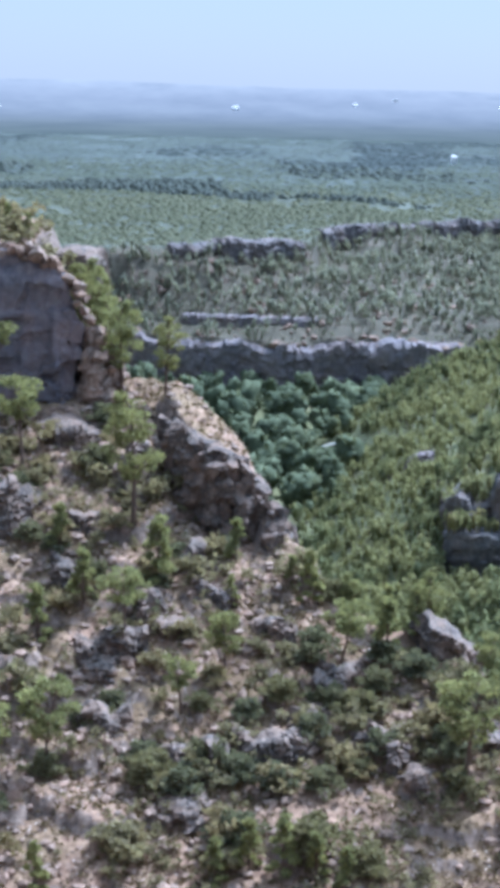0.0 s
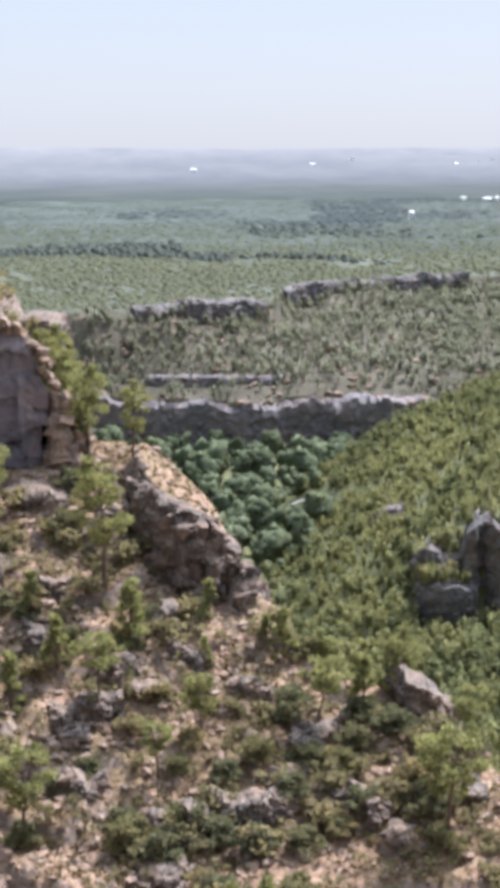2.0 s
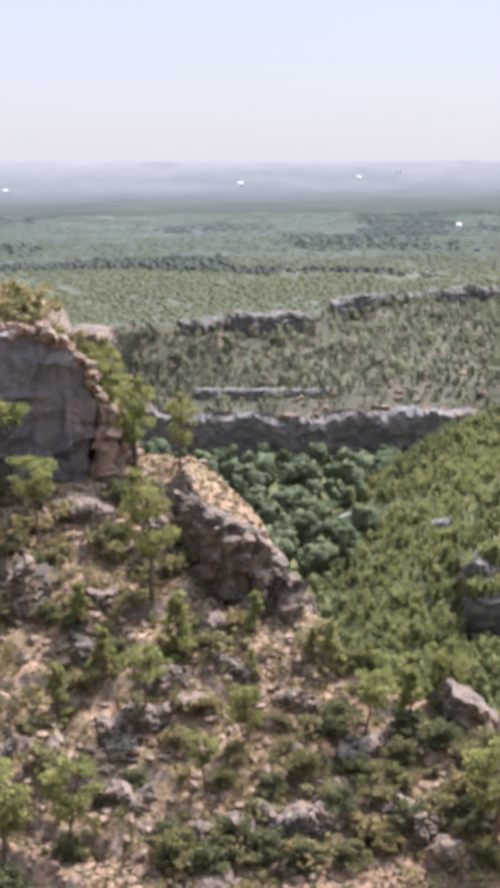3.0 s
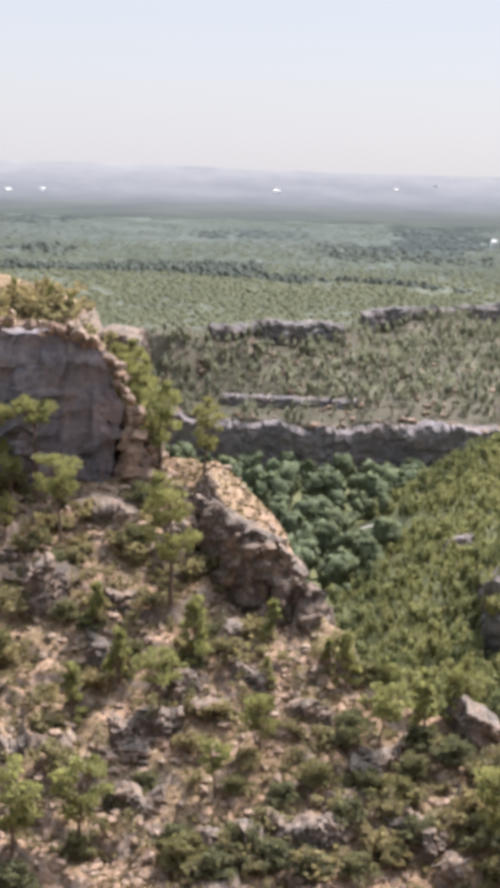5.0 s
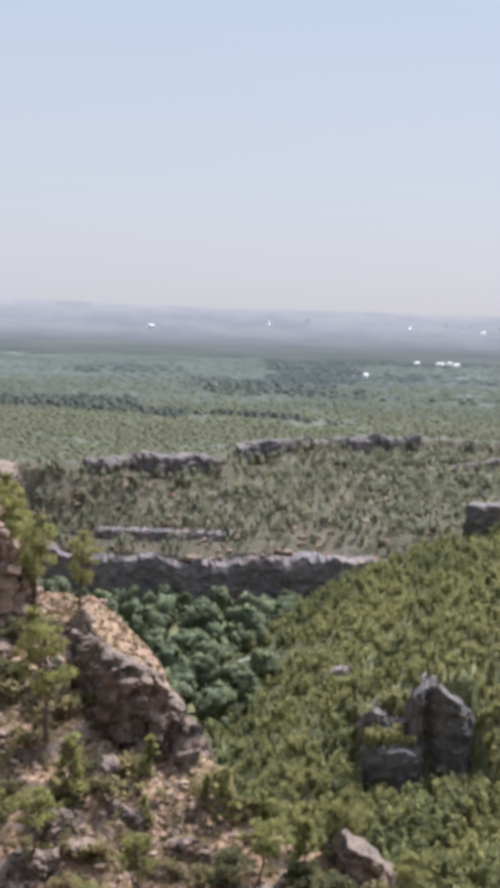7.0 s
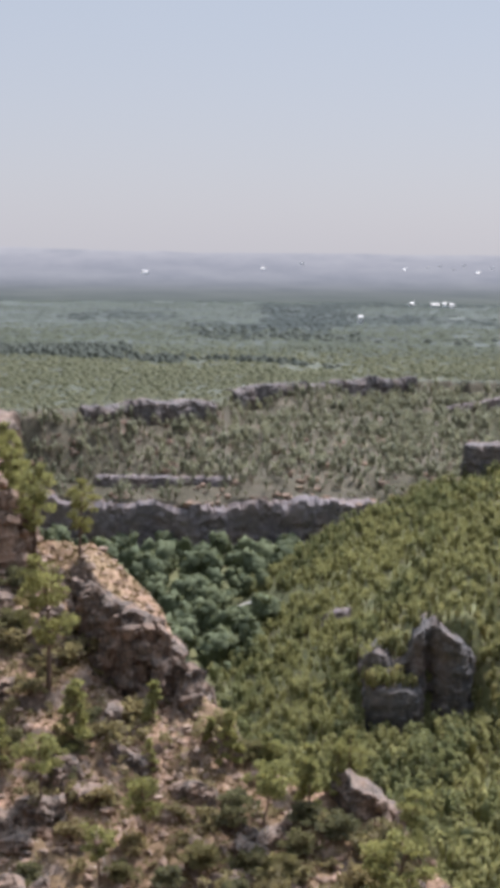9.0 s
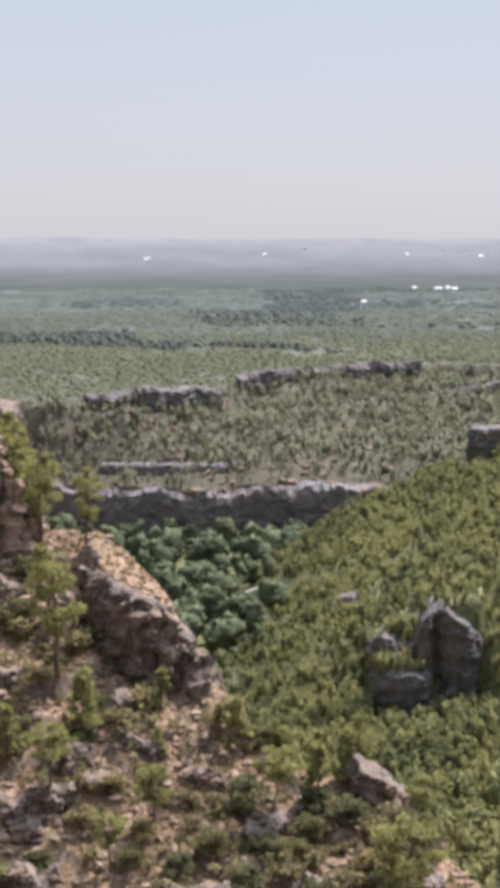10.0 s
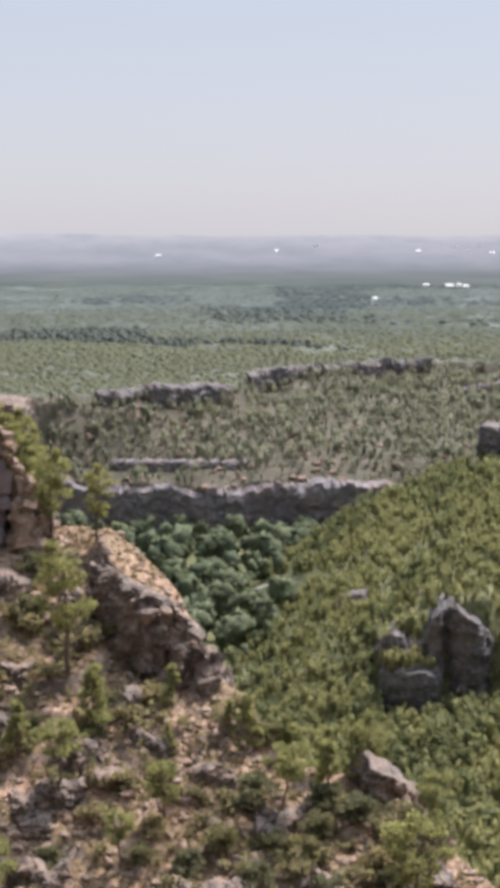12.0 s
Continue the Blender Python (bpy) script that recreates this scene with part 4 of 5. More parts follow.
def scrub_thickets():
    """Waist-high scrub in drifts over the slope."""
    rg = np.random.default_rng(95)
    b, d = rg.uniform(-17.5, 10.5, 5200), np.sqrt(rg.uniform(90 ** 2, 165 ** 2, 5200))
    x, y = d * np.sin(np.radians(b)), d * np.cos(np.radians(b))
    dens = vnoise(x / 5.0, y / 4.0, 25.0) + 0.6 * vnoise(x / 1.8, y / 1.8, 27.0)
    keep = (y < edge_of_slope(x) - 0.2) & ~bare_shelf(x, y) & (dens > rg.uniform(-0.1, 1.2, 5200)) & ~((x < -26) & (np.abs(y - 150) < 3.5))
    x, y = x[keep], y[keep]
    h = rg.uniform(0.3, 0.8, len(x))
    z = ground_z(x, y)
    C = np.concatenate([np.stack([x + rg.normal(size=len(x)) * 0.25, y + rg.normal(size=len(x)) * 0.25, z + h * q], 1) for q in (0.35, 0.9, 1.3)])
    R = np.concatenate([h * q for q in (0.75, 0.7, 0.45)])
    ob = new("scrub_thicket", mesh_of("scrub_thicket", *tufts(rg, C, R, 16, 0.16, 0.9), [BUSH_LEAF]))
    tagged(ob, "waist-high olive scrub in drifts over the slope", "scrub", kind="stuff")


scrub_thickets()


def brow_stones():
    """Pale stones, standing in for sunlit rock, along the brow of the great cliff, down its side and on the ledge."""
    rg = np.random.default_rng(77)
    for b0, d0, z0, b1, d1, z1, n, big in ((-16.8, 155, 145.4, -12.8, 152.8, 144.6, 26, 1.3), (-12.8, 152.8, 144.6, -10.8, 152.0, 144.2, 24, 1.2), (-10.8, 151.4, 144.0, -9.4, 151.2, 141.0, 26, 1.2), (-9.5, 151.0, 141.2, -9.0, 151.8, 136.0, 22, 1.1),
                                           (-8.9, 150.5, 137, -8.2, 150.2, 132.5, 16, 1.4), (-6.2, 136, 128.6, -4.4, 132, 126.4, 16, 0.9), (-4.4, 131.5, 126.0, -2.8, 130.5, 124.8, 14, 0.8), (-6.0, 133.0, 0, -3.0, 128.4, 0, 30, 0.8), (-6.4, 127, 0, -3.6, 124.5, 0, 22, 0.9), (-8.6, 141, 0, -6.6, 134, 0, 22, 0.9), (-7.8, 151, 0, -5.8, 143, 0, 16, 1.0)):
        for k in range(n):
            t = rg.uniform(0, 1)
            x, y, z = at(b0 + (b1 - b0) * t + rg.normal() * 0.12, d0 + (d1 - d0) * t + rg.normal() * 0.5)
            z = max(z, z0 + (z1 - z0) * t + rg.normal() * 0.3) if z0 > 135 else z
            put_boulder(x, y, big * rg.uniform(0.3, 1.0) ** 1.3, "pale sunlit stone on the brow of the cliff", z, True)


brow_stones()


# ---- woods ----
def ragged_crown(seed, height, bare, spread, shape, lobes, sprays, size):
    """The crown of a far pine: a slim uneven body inside a loose coat of needle sprays."""
    rg = np.random.default_rng(seed)
    tall = (1 - bare) * height
    lean = rg.normal(size=2) * 0.06 * height
    wide = {"cone": lambda u: 1.0 - 0.8 * u, "umbrella": lambda u: 0.45 + 0.75 * np.sin(2.6 * u)}.get(shape, lambda u: 0.45 + 0.6 * np.sin(0.4 + 2.5 * u))
    C, R = [], []
    for k in range(lobes):
        u = (k + 0.5) / lobes
        a = rg.uniform(0, 6.283)
        w = spread * float(wide(u))
        C.append(np.array([lean[0] * u + 0.45 * w * math.cos(a), lean[1] * u + 0.45 * w * math.sin(a), bare * height + tall * (0.08 + 0.84 * u)]))
        R.append(w * rg.uniform(0.5, 0.75))
    body = lumps(rg, C[:1], [0.9 * R[0]], 1, 0.35, 0.42 * tall / R[0])
    body[0][:, 2] += 0.3 * tall
    share = np.array(R) / sum(R)
    coat = [tufts(rg, [c], [1.1 * r], max(3, int(sprays * q)), size, 0.8) for c, r, q in zip(C, R, share)]
    return joined([body] + coat)


def tree_kind(seed, height, bare, spread, shape, lobes, sprays, size):
    trunk = tube([(0, 0, -0.5), (0.02 * height, 0, 0.45 * height), (0, 0.02 * height, 0.85 * height)], [0.022 * height, 0.016 * height, 0.01], 4)
    return (*trunk, *ragged_crown(seed, height, bare, spread, shape, lobes, sprays, size))


def broad_kind(seed, height, bare, spread, lobes, sprays, size):
    trunk = tube([(0, 0, -0.5), (0.02 * height, 0, 0.45 * height), (0, 0.02 * height, 0.85 * height)], [0.03 * height, 0.02 * height, 0.01], 4)
    return (*trunk, *broad_crown(seed, height, bare, spread, lobes, sprays, size))


def wood(name, label, x, y, heights, kinds, leaf_mat, seed):
    """Many trees as one mesh, each kind scaled and turned."""
    rg = np.random.default_rng(seed)
    z = ground_z(x, y)
    V, F, I, n = [], [], [], 0
    which = rg.integers(len(kinds), size=len(x))
    for k, (h0, (tv, tf, cv, cf)) in enumerate(kinds):
        sel = np.nonzero(which == k)[0]
        if not len(sel):
            continue
        v0 = np.concatenate([tv, cv])
        f0 = np.concatenate([tf, cf + len(tv)])
        i0 = np.concatenate([np.zeros(len(tf)), np.ones(len(cf))])
        a, s = rg.uniform(0, 6.283, len(sel)), heights[sel] / h0
        fat = s * rg.uniform(0.85, 1.25, len(sel))
        X = (v0[None, :, 0] * np.cos(a)[:, None] - v0[None, :, 1] * np.sin(a)[:, None]) * fat[:, None] + x[sel][:, None]
        Y = (v0[None, :, 0] * np.sin(a)[:, None] + v0[None, :, 1] * np.cos(a)[:, None]) * fat[:, None] + y[sel][:, None]
        Z = v0[None, :, 2] * s[:, None] + z[sel][:, None]
        V.append(np.stack([X, Y, Z], 2).reshape(-1, 3))
        F.append((f0[None] + (np.arange(len(sel)) * len(v0))[:, None, None] + n).reshape(-1, 3))
        I.append(np.tile(i0, len(sel)))
        n += len(sel) * len(v0)
    ob = new(name, mesh_of(name, np.concatenate(V), np.concatenate(F), [BARK, leaf_mat], True, np.concatenate(I)))
    return tagged(ob, label, "woods", kind="stuff")


def spots(seed, n, x0, x1, y0, y1, ok):
    rg = np.random.default_rng(seed)
    x, y = rg.uniform(x0, x1, n), rg.uniform(y0, y1, n)
    k = ok(x, y, rg.uniform(0, 1, n))
    return x[k], y[k], rg


def off_road(x, y):
    run = (615 - y) / 58
    aside = x - (-3.5 + 16 * run)
    return ~((aside > -6) & (aside < 2.5) & (run > -0.1) & (run < 1.3))


def in_view(x, y, lo=-18.0, hi=11.0):
    b = np.degrees(np.arctan2(x, y))
    return (b > lo) & (b < hi)


SPUR_KINDS = [(8.0, tree_kind(201, 8, 0.10, 1.7, "round", 5, 71, 0.56)), (8.0, tree_kind(202, 8, 0.08, 1.6, "cone", 6, 71, 0.52)),
              (8.0, tree_kind(203, 8, 0.30, 2.1, "umbrella", 5, 71, 0.56)), (8.0, tree_kind(204, 8, 0.06, 2.1, "round", 6, 78, 0.62)), (8.0, tree_kind(205, 8, 0.12, 1.5, "cone", 6, 67, 0.51))]
ROUND_KINDS = [(9.0, broad_kind(211, 9, 0.10, 3.6, 7, 85, 0.85)), (9.0, broad_kind(212, 9, 0.14, 3.0, 6, 85, 0.85)), (9.0, broad_kind(213, 9, 0.05, 2.5, 6, 80, 0.8))]
FAR_KINDS = [(10.0, tree_kind(221, 10, 0.08, 2.4, "round", 4, 30, 1.12)), (10.0, tree_kind(222, 10, 0.06, 1.9, "cone", 4, 30, 1.02)),
             (10.0, tree_kind(223, 10, 0.25, 2.7, "umbrella", 4, 30, 1.12))]

# trees of the spur that can be told apart
SPUR_TREE = [plant("spur_tree", "bright olive-green pine in the sunlit wood on the spur", "tree", (k[1][0], k[1][1]), (k[1][2], k[1][3]), SPUR_LEAF, soft=True) for k in SPUR_KINDS]
n_kind = len(SPUR_TREE)
sx, sy, rg = spots(301, 5000, 6, 85, 330, 455, lambda x, y, r: in_view(x, y, 0, 10.5) & (ground_z(x, y) > 23) & ~((np.abs(np.degrees(np.arctan2(x, y)) - 6.3) < 2.0) & (y > 400) & (y < 407)))
sx, sy = sx[:155], sy[:155]
for k, (x, y) in enumerate(zip(sx, sy)):
    ob = SPUR_TREE[k % n_kind]
    m = place(None, x, y, rg.uniform(0, 6.28), (0.45 + 0.65 * rg.uniform() ** 1.5) * (1.35 - 0.35 * float(step(y, 360, 430))))
    if k < n_kind:
        ob.matrix_basis = m
        tagged(ob, group="trees of the spur")
    else:
        copy_thing(ob, m)
# on the ledges of the spur's cliff, along its brow and at its foot
for b0, b1, d0, d1, z, n, small in ((4.4, 6.3, 403.5, 409.5, 46.6, 30, 0.75), (4.4, 6.0, 413, 417, 52, 16, 0.5), (6.5, 8.4, 417, 421, 58, 14, 0.5), (3.2, 4.5, 396, 410, None, 20, 0.85),
                                    (4.2, 8.4, 386, 394, None, 20, 0.6), (8.4, 9.8, 400, 424, None, 20, 0.75), (7.2, 8.3, 400, 403, None, 8, 0.5)):
    for k in range(n):
        b, d = rg.uniform(b0, b1), rg.uniform(d0, d1)
        x, y = d * math.sin(radians(b)), d * math.cos(radians(b))
        copy_thing(SPUR_TREE[k % n_kind], place(None, x, y, rg.uniform(0, 6.28), small * rg.uniform(0.45, 1.5), None if z is None else max(float(ground_z(x, y)), z)))
wx, wy, rg = spots(302, 16000, -12, 115, 285, 650, lambda x, y, r: off_road(x, y) & in_view(x, y, -4, 9.9) & ((y > 335) | (x > 22)) & ((x > -4 + 0.02 * (600 - y)) | ((y < 520) & (y > 380))) & ~((np.abs(np.degrees(np.arctan2(x, y)) - 6.3) < 2.0) & (y > 400) & (y < 407)))
wx, wy = wx[:4900], wy[:4900]
tall = (2.6 + 4.4 * rg.uniform(0, 1, len(wx)) ** 1.6) * (1.5 - 0.5 * step(wy, 350, 430))
# darker leaves in bands down the spur, and at its near end for shade
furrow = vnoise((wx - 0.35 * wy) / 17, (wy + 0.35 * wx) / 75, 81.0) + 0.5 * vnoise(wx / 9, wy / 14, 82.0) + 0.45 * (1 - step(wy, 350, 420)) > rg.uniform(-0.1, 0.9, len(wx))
wood("spur_wood", "sunlit olive-green pine wood covering the spur", wx[~furrow], wy[~furrow], tall[~furrow], SPUR_KINDS, SPUR_LEAF, 303)
wood("furrow_wood", "pines with darker leaf colour in bands on the spur", wx[furrow], wy[furrow], 1.15 * tall[furrow], SPUR_KINDS, FURROW_LEAF, 319)
wx, wy, rg = spots(304, 860, -120, 60, 505, 694, lambda x, y, r: (y < foot_of_wall(x) - 2) & (ground_z(x, y) < 31) & off_road(x, y) & in_view(x, y, -12, 8))
wood("canyon_wood", "dark blue-green broadleaf wood on the canyon floor", wx, wy, 4.0 + 10.5 * rg.uniform(0, 1, len(wx)) ** 1.5 - 1.5 * step(wy, 640, 685), ROUND_KINDS, DEEP_LEAF, 305)
wx, wy, rg = spots(306, 17000, -175, 175, 698, 965, lambda x, y, r: in_view(x, y, -11.5, 11) & (y > foot_of_wall(x) + 3) & (y < rim_of_plain(x) - 6) & (vnoise(x / 18, y / 14, 51.0) + 0.9 * step(y - foot_of_wall(x), 20, 50) + 0.7 * step(-x, 50, 72) > r * 2.6 - 0.4))
wood("terrace_wood", "scattered pines on the rocky far terrace, paled for haze", wx, wy, 2.0 + 6.6 * rg.uniform(0, 1, len(wx)) ** 1.7, FAR_KINDS, FAR_LEAF, 307)
wx, wy, rg = spots(314, 4200, -175, 150, 690, 760, lambda x, y, r: in_view(x, y, -11.5, 11) & (y > foot_of_wall(x) + 1) & (y < foot_of_wall(x) + 30) & (vnoise(x / 7, y / 6, 53.0) > r * 1.6 - 0.8))
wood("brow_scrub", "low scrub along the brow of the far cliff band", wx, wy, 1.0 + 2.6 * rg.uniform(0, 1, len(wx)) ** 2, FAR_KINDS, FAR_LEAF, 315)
wx, wy, rg = spots(312, 2000, -175, 175, 740, 965, lambda x, y, r: in_view(x, y, -11.5, 11) & (y > rim_of_plain(x) - 48) & (y < rim_of_plain(x) - 7))
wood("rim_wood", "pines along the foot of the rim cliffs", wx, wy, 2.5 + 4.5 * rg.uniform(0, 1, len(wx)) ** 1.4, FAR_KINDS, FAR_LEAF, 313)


def terrace_rocks():
    """Pale blocks that show between the trees of the terrace."""
    rg = np.random.default_rng(320)
    x, y = rg.uniform(-150, 130, 900), rg.uniform(0, 1, 900) ** 1.7 * 120 + 3
    y = y + foot_of_wall(x)
    keep = (y < rim_of_plain(x) - 8) & (ground_z(x, y) > 44) & (vnoise(x / 14, y / 9, 71.0) > rg.uniform(-0.8, 0.5, 900))
    x, y = x[keep], y[keep]
    C = np.stack([x, y, ground_z(x, y) + 0.3], 1)
    ob = new("terrace_rock", mesh_of("terrace_rock", *lumps(rg, C, 0.6 + 2.0 * rg.uniform(0, 1, len(x)) ** 2, 1, 0.5, 0.8), [PALE_ROCK]))
    tagged(ob, "pale broken blocks of rock on the far terrace", "rocks", kind="stuff")


terrace_rocks()


def crown_dome(rg):
    """A low uneven dome of foliage, one crown of a wood seen from far off."""
    V = [(0, 0, 1.0)]
    for z, r, n in ((0.60, 0.62, 5), (-0.35, 1.0, 6)):
        for k in range(n):
            a = 6.283 * (k + rg.uniform(-0.3, 0.3)) / n
            q = r * rg.uniform(0.75, 1.25)
            V.append((q * math.cos(a), q * math.sin(a), z + rg.uniform(-0.15, 0.15)))
    F = [(0, 1 + k, 1 + (k + 1) % 5) for k in range(5)]
    for k in range(6):
        F.append((1 + k % 5, 6 + k, 6 + (k + 1) % 6))
        if k < 5:
            F.append((1 + k, 6 + (k + 1) % 6, 1 + (k + 1) % 5))
    return np.array(V), np.array(F)


def canopy(name, label, x, y, high, wide, mat, seed):
    """A far wood as one mesh of crowns."""
    rg = np.random.default_rng(seed)
    kinds = [crown_dome(rg) for _ in range(12)]
    z = ground_z(x, y)
    which = rg.integers(12, size=len(x))
    V, F, n = [], [], 0
    for k, (v, f) in enumerate(kinds):
        sel = np.nonzero(which == k)[0]
        a = rg.uniform(0, 6.283, len(sel))[:, None]
        X = (v[:, 0] * np.cos(a) - v[:, 1] * np.sin(a)) * wide[sel][:, None] + x[sel][:, None]
        Y = (v[:, 0] * np.sin(a) + v[:, 1] * np.cos(a)) * wide[sel][:, None] + y[sel][:, None]
        Z = (0.35 + 0.65 * v[:, 2]) * high[sel][:, None] + z[sel][:, None]
        V.append(np.stack([X, Y, Z], 2).reshape(-1, 3))
        F.append((f[None] + (np.arange(len(sel)) * len(v))[:, None, None] + n).reshape(-1, 3))
        n += len(sel) * len(v)
    ob = new(name, mesh_of(name, np.concatenate(V), np.concatenate(F), [mat], True))
    return tagged(ob, label, "woods", kind="stuff")


def dark_stand(x, y):
    """How much a place on the plain belongs to the stands of taller, darker pines."""
    b, d = np.degrees(np.arctan2(x, y)), np.hypot(x, y)
    b = b + 0.25 * vnoise(x / 40, y / 90, 5.0)
    d = d * (1 + 0.012 * vnoise(x / 30, y / 60, 6.0))
    west = step(d, 1130, 1155) * (1 - step(d, 1210 + 8 * (b + 9), 1250 + 8 * (b + 9))) * (1 - step(b, -5.5, -3.8))
    strip = step(d, 1055 - 10 * b, 1068 - 10 * b) * (1 - step(d, 1085 - 10 * b, 1105 - 10 * b)) * (1 - step(b, 2.0, 4.0)) * 0.8
    east = step(d, 1600, 1680) * (1 - step(d, 2250, 2400)) * step(b, 0.0, 1.0) * (1 - step(b, 3.2, 3.9))
    tail = step(d, 1540, 1580) * (1 - step(d, 1600, 1650)) * step(b, -0.6, 0.2) * (1 - step(b, 2.0, 3.0)) * 0.7
    back = 0.55 * step(vnoise(x / 160, y / 260, 44.0), 0.15, 0.6) * step(d, 1300, 1450)
    return np.clip(west + strip + east + tail + back, 0, 1)


def plain_woods():
    """The woods of the plain: open scrubby wood near the rim, the same wood in hazier colours farther off, and darker
    stands.
    """
    rg = np.random.default_rng(308)
    X, Y, S = [], [], []
    for d0, d1, gap in ((740, 1000, 3.6), (1000, 1250, 4.6), (1250, 1700, 7.0), (1700, 2430, 11.0)):
        n = int(radians(29.5) * (d1 ** 2 - d0 ** 2) / 2 / gap ** 2 * 1.15)
        d, b = np.sqrt(rg.uniform(d0 ** 2, d1 ** 2, n)), np.radians(rg.uniform(-18.5, 11, n))
        X.append(d * np.sin(b)), Y.append(d * np.cos(b)), S.append(np.full(n, gap))
    x, y, gap = np.concatenate(X), np.concatenate(Y), np.concatenate(S)
    ok = (y > rim_of_plain(x) + 3) & ((vnoise(x / 30, y / 45, 61.0) + 0.55 > rg.uniform(-0.6, 0.8, len(x))) | (y > 1100))
    x, y, gap = x[ok], y[ok], gap[ok]
    dark = dark_stand(x, y) > rg.uniform(0, 1, len(x))
    size = rg.uniform(0, 1, len(x))
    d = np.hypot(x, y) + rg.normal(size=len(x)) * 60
    for o, name, label, mat, low, high, seed in ((~dark & (d < 1150), "open_wood", "low olive-green scrubby wood near the canyon's rim", OPEN_LEAF, 0.5, 1.5, 309), (~dark & (d >= 1150) & (d < 1600), "closed_wood", "wood over the middle of the plain, greyed for haze", MID_HAZE_LEAF, 0.4, 0.9, 316),
                                                 (~dark & (d >= 1600), "far_wood", "wood far out on the plain, coloured blue-grey for haze", FAR_HAZE_LEAF, 0.4, 0.6, 317), (dark & (d < 1450), "pine_stand", "dark belts of taller pines across the plain", STAND_LEAF, 1.6, 3.2, 310),
                                                 (dark & (d >= 1450), "far_stand", "dark stand of pines far out on the plain, blued for haze", HAZED_STAND_LEAF, 0.8, 1.2, 318)):
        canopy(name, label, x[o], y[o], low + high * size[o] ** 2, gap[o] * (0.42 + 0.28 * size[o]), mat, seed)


plain_woods()


# ---- distance ----
def hazy_hills():
    m, nt, nodes, links, bsdf = material("glowing_hazed_hills")
    nodes.remove(bsdf)
    pos = world_place(nt)
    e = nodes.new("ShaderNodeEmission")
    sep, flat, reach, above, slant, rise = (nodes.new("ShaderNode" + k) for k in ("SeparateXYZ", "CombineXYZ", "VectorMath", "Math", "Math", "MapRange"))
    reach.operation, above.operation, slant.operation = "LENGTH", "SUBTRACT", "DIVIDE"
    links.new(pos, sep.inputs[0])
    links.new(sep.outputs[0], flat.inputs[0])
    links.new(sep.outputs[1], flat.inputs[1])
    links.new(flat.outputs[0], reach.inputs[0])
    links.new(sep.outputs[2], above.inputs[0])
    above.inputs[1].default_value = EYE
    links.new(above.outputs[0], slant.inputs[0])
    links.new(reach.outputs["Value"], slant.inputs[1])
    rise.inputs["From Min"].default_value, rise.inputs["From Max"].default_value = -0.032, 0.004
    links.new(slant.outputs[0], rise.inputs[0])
    # the backdrop glows by itself; haze is painted in, paler farther back and up
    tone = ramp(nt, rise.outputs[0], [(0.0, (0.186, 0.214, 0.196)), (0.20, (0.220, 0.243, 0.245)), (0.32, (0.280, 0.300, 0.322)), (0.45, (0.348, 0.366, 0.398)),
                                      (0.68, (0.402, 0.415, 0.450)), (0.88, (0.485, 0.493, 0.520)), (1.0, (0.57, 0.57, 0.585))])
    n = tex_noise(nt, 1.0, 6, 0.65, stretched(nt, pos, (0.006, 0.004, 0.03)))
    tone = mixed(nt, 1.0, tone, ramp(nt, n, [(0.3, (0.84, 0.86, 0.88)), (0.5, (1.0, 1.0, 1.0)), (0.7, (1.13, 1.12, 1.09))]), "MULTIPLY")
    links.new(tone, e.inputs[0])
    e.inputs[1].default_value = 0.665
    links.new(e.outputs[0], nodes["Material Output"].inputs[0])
    b = np.radians(np.arange(-40, 40, 0.1))
    deg = np.degrees(b)
    top = 143 + 17 * step(-deg, -2.5, 3.5) + 6 * step(-deg, 4, 10) + 3.5 * fbm(deg / 2.2, 2.2, 0, 5)
    far_top = 158 + 3.0 * fbm(deg / 3.5, 7.2, 0, 4)
    V = []
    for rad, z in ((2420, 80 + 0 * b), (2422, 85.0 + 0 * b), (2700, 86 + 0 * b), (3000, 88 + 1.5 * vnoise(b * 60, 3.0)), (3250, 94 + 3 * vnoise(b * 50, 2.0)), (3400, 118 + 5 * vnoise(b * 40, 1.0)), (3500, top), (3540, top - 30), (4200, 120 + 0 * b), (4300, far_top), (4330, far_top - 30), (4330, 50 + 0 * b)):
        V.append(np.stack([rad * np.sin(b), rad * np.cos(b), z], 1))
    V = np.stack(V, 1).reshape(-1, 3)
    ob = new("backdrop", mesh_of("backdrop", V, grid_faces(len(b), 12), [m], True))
    tagged(ob, "glowing backdrop of plain and hills, haze painted into its colour", "hills", kind="structure")


hazy_hills()


def gravel_road():
    m, nt, nodes, links, bsdf = material("pale_gravel")
    n = tex_noise(nt, 0.8, 5, 0.6, world_place(nt))
    links.new(ramp(nt, n, [(0.3, (0.36, 0.33, 0.28)), (0.7, (0.52, 0.48, 0.42))]), bsdf.inputs["Base Color"])
    bsdf.inputs["Roughness"].default_value = 0.95
    t = np.linspace(0, 1, 40)
    cx, cy = -3.5 + 16 * t, 615 - 58 * t + 2.0 * np.sin(t * 5)
    rows = []
    for k, u in enumerate((-1.8, -1.3, 0, 1.3, 1.8)):
        x, y = cx + u * 0.87, cy + u * 0.49
        rows.append(np.stack([x, y, ground_z(cx, cy) + (0.35 if 0 < k < 4 else -0.6)], 1))
    V = np.stack(rows, 1).reshape(-1, 3)
    ob = new("road", mesh_of("road", V, grid_faces(40, 5)[:, ::-1], [m], True))
    tagged(ob, "pale gravel track on the canyon floor", "road", kind="structure")


gravel_road()


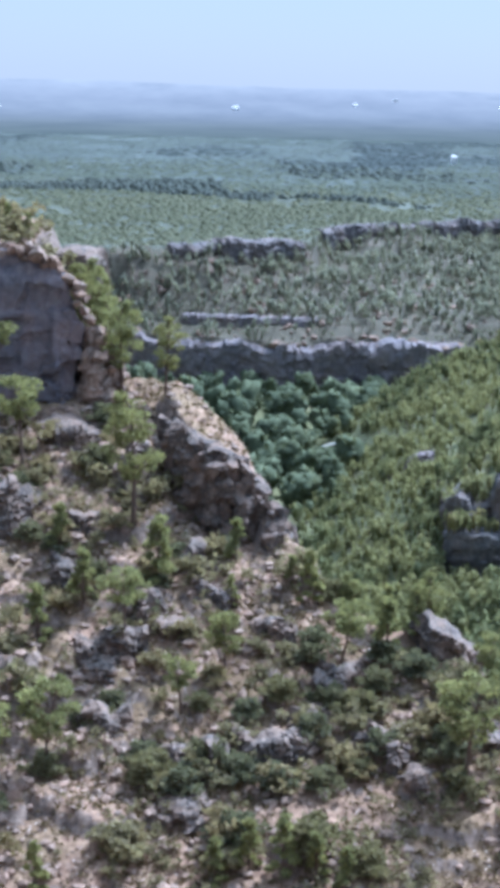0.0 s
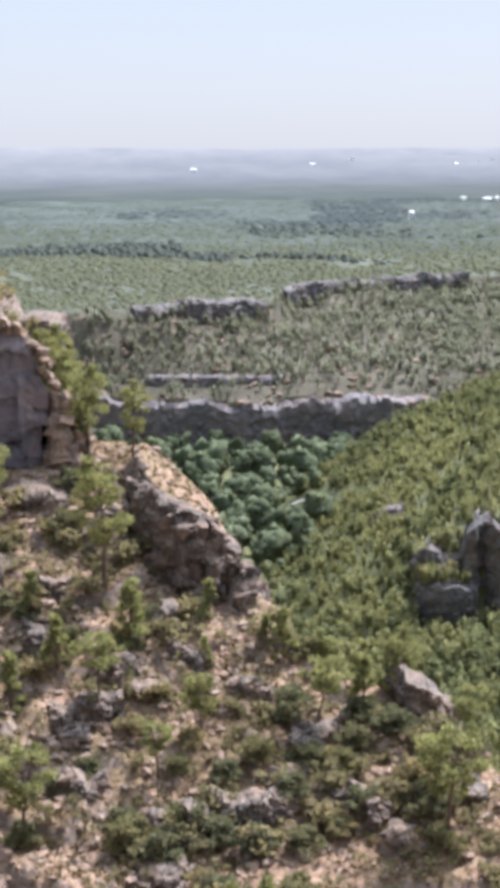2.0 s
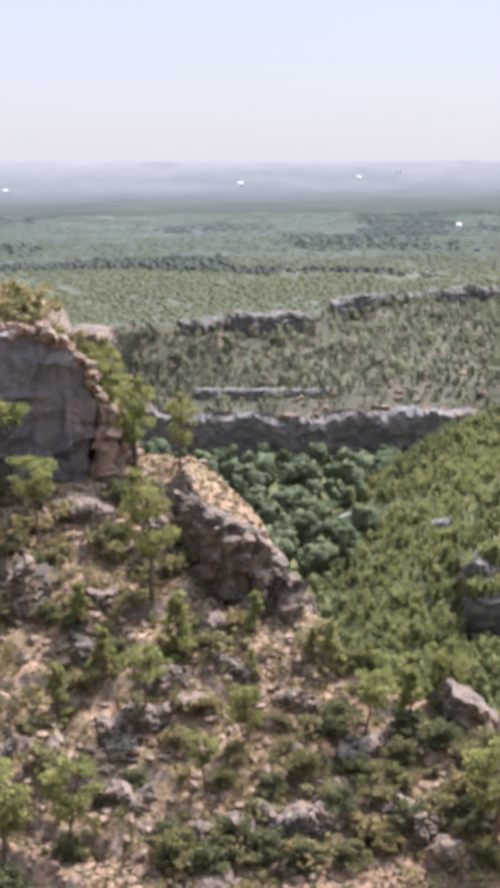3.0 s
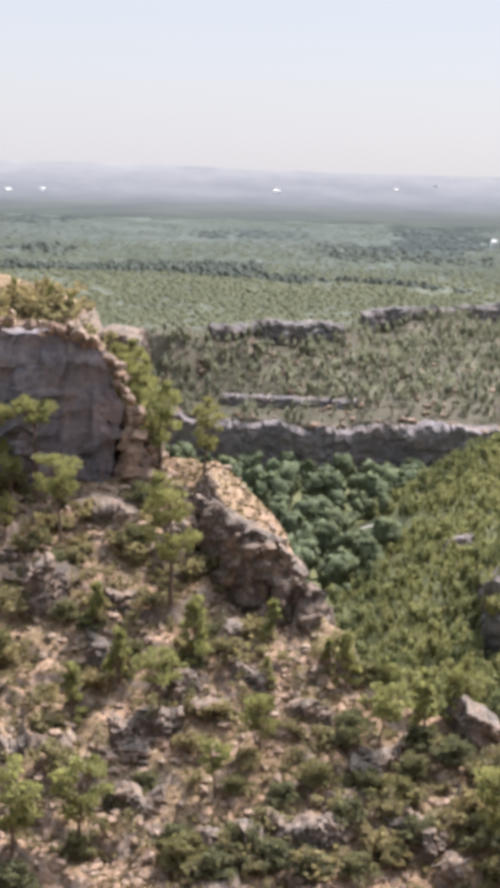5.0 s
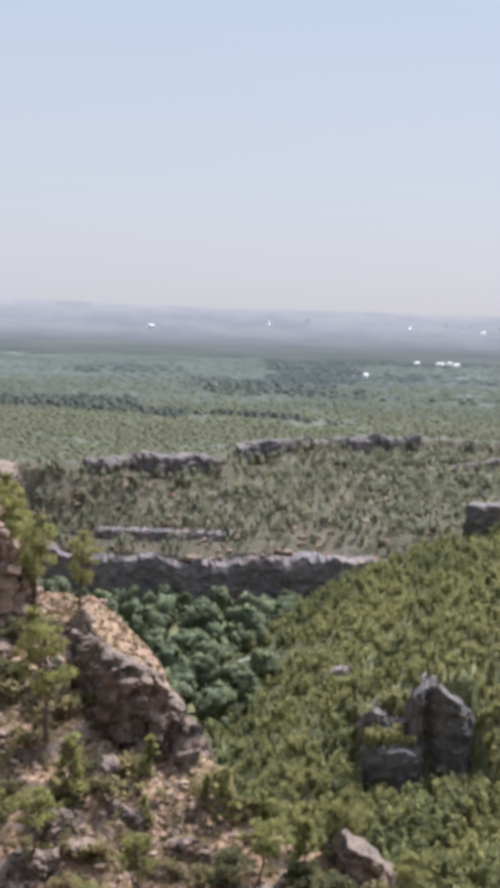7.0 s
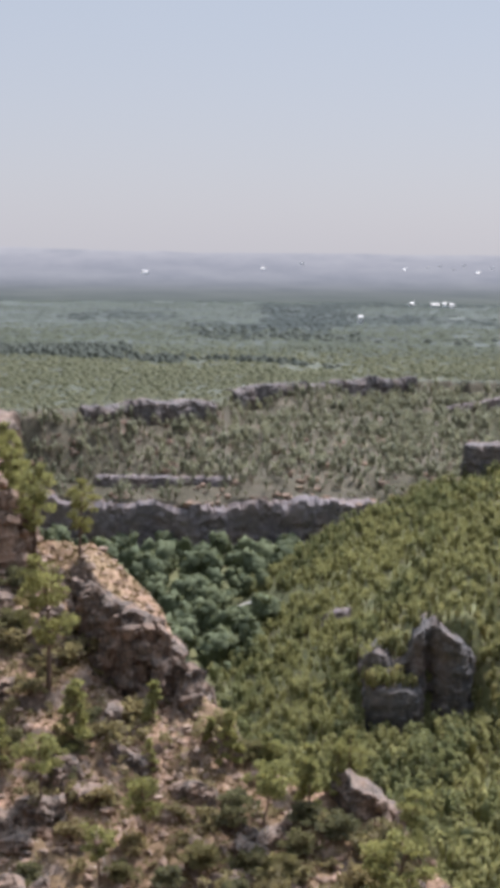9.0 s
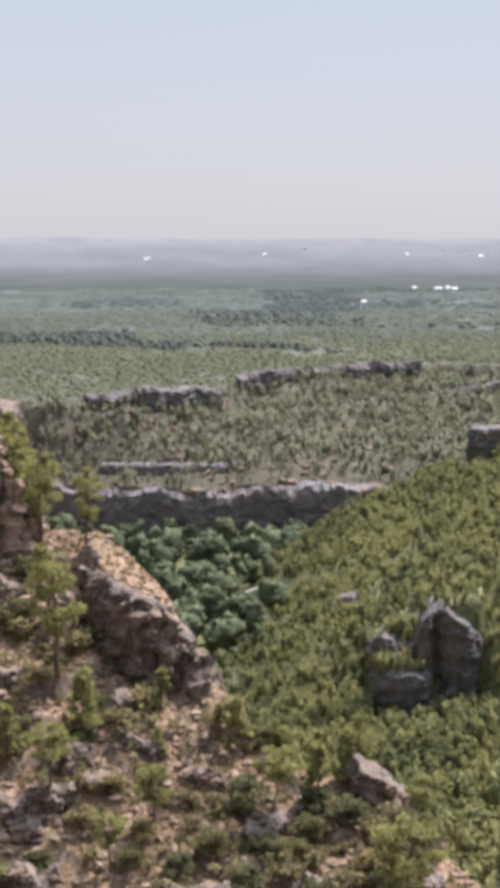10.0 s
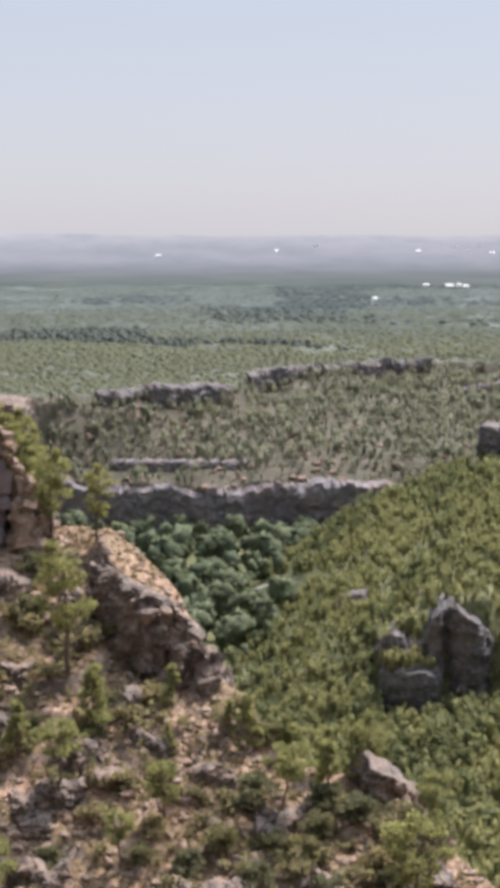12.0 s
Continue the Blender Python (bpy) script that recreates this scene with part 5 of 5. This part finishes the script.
def box(x0, x1, y0, y1, z0, z1):
    v = np.array([(x, y, z) for z in (z0, z1) for x, y in ((x0, y0), (x1, y0), (x1, y1), (x0, y1))], float)
    return v, np.array([[0, 1, 5], [0, 5, 4], [1, 2, 6], [1, 6, 5], [2, 3, 7], [2, 7, 6], [3, 0, 4], [3, 4, 7], [4, 5, 6], [4, 6, 7], [0, 2, 1], [0, 3, 2]])


def flat_paint(name, a, b):
    m, nt, nodes, links, bsdf = material(name)
    links.new(ramp(nt, tex_noise(nt, 0.4, 4, 0.6, world_place(nt)), [(0.3, a), (0.7, b)]), bsdf.inputs["Base Color"])
    bsdf.inputs["Roughness"].default_value = 0.8
    return m


WHITE, ROOF, PANE = flat_paint("white_plaster", (0.82, 0.81, 0.79), (0.88, 0.87, 0.85)), flat_paint("whitewashed_tiles", (0.55, 0.53, 0.50), (0.68, 0.66, 0.63)), flat_paint("dark_window", (0.05, 0.06, 0.07), (0.08, 0.09, 0.1))


def house(bearing, dist, wide, deep, high, storeys, label, lift=0.0, pitched=True):
    """A white house of the plain, with its roof, windows and door."""
    x, y, z = at(bearing, dist)
    root = tagged(new("house"), label, "house", "houses on the plain")
    root.matrix_basis = place(None, x, y, 0.2, 1.0, z + lift)
    w, d = wide / 2, deep / 2
    part("wall", mesh_of("wall", *box(-w, w, -d, d, -8, high), [WHITE]), root)
    if pitched:
        v = np.array([(-w - 0.5, -d - 0.5, high), (w + 0.5, -d - 0.5, high), (w + 0.5, d + 0.5, high), (-w - 0.5, d + 0.5, high), (-w, 0, high + 0.45 * deep), (w, 0, high + 0.45 * deep)])
        f = np.array([[0, 1, 5], [0, 5, 4], [2, 3, 4], [2, 4, 5], [1, 2, 5], [3, 0, 4], [0, 2, 1], [0, 3, 2]])
        part("roof", mesh_of("roof", v, f, [ROOF]), root, "pale tile roof")
    else:
        part("roof", mesh_of("roof", *box(-w - 0.4, w + 0.4, -d - 0.4, d + 0.4, high + 0.004, high + 0.5), [WHITE]), root)
    n = max(2, int(wide / 3.5))
    for s in range(storeys):
        for k in range(n):
            cx, cz = -w + (k + 0.5) * wide / n, (s + 0.55) * high / storeys
            part("window", mesh_of("window", *box(cx - 0.6, cx + 0.6, -d - 0.05, -d + 0.1, cz - 0.7, cz + 0.7), [PANE]), root)


house(3.95, 1730, 4.5, 5, 7, 3, "tall narrow white house among the trees")


def on_hills(b, d, w, h, storeys, label):
    """A house part of the way up the far hills."""
    house(b, d, w, 6, h, storeys, label, float(np.interp(d, [3000, 3250, 3400, 3500], [88, 94, 117, 140 + 15 * step(-b, -2.5, 3.5)])) - at(b, d)[2], d < 3430)


on_hills(-3.85, 3350, 12, 8, 3, "large white building below the far hills")
on_hills(1.8, 3470, 11, 5, 2, "long white building on the far ridge")
for b, d, w, h in ((6.3, 3440, 7, 4), (6.75, 3455, 9, 5), (7.25, 3430, 6, 4), (7.6, 3460, 8, 5), (8.1, 3400, 9, 4), (5.5, 3420, 7, 4), (0.4, 3420, 8, 4), (8.6, 3440, 7, 5), (-13.4, 3300, 12, 5), (-12.2, 3320, 9, 5)):
    on_hills(b, d, w, h, 2, "small white house on the hazy far hills")
for b, d, w, h in ((5.78, 2360, 7, 2.2), (6.62, 2330, 12, 2.2), (6.95, 2345, 6, 2.6), (7.2, 2310, 8, 2)):
    house(b, d, w, 5, h, 2, "low white farm building on the hazy plain", 1.0)
for b, d, h in ((-14.9, 163, 4.2), (-15.6, 165, 4.6), (-16.4, 164, 5.0), (-14.2, 163, 2.6), (-13.2, 162, 2.2), (-11.9, 161, 2.6), (-11.2, 160, 2.2), (-15.3, 160, 2.4)):
    x, y, z = at(b, d)
    copy_thing(ROUND if h > 4 else SMALL, place(None, x, y, b, h / (6 if h > 4 else 4), z))
for b, d, s in ((-11.4, 160, 1.7), (-10.7, 158.5, 1.9), (-12.8, 160, 1.6), (-14.2, 158, 1.5), (-9.9, 157.5, 1.3), (-15.8, 157, 1.4), (-13.6, 156.5, 1.5), (-12.1, 157.5, 1.4), (-13.1, 161, 1.8), (-14.8, 156, 1.3), (-11.8, 163, 1.7), (-16.5, 159, 1.8)):
    x, y, z = at(b, d)
    copy_thing(BUSHES[1], place(None, x, y, b, s, z))
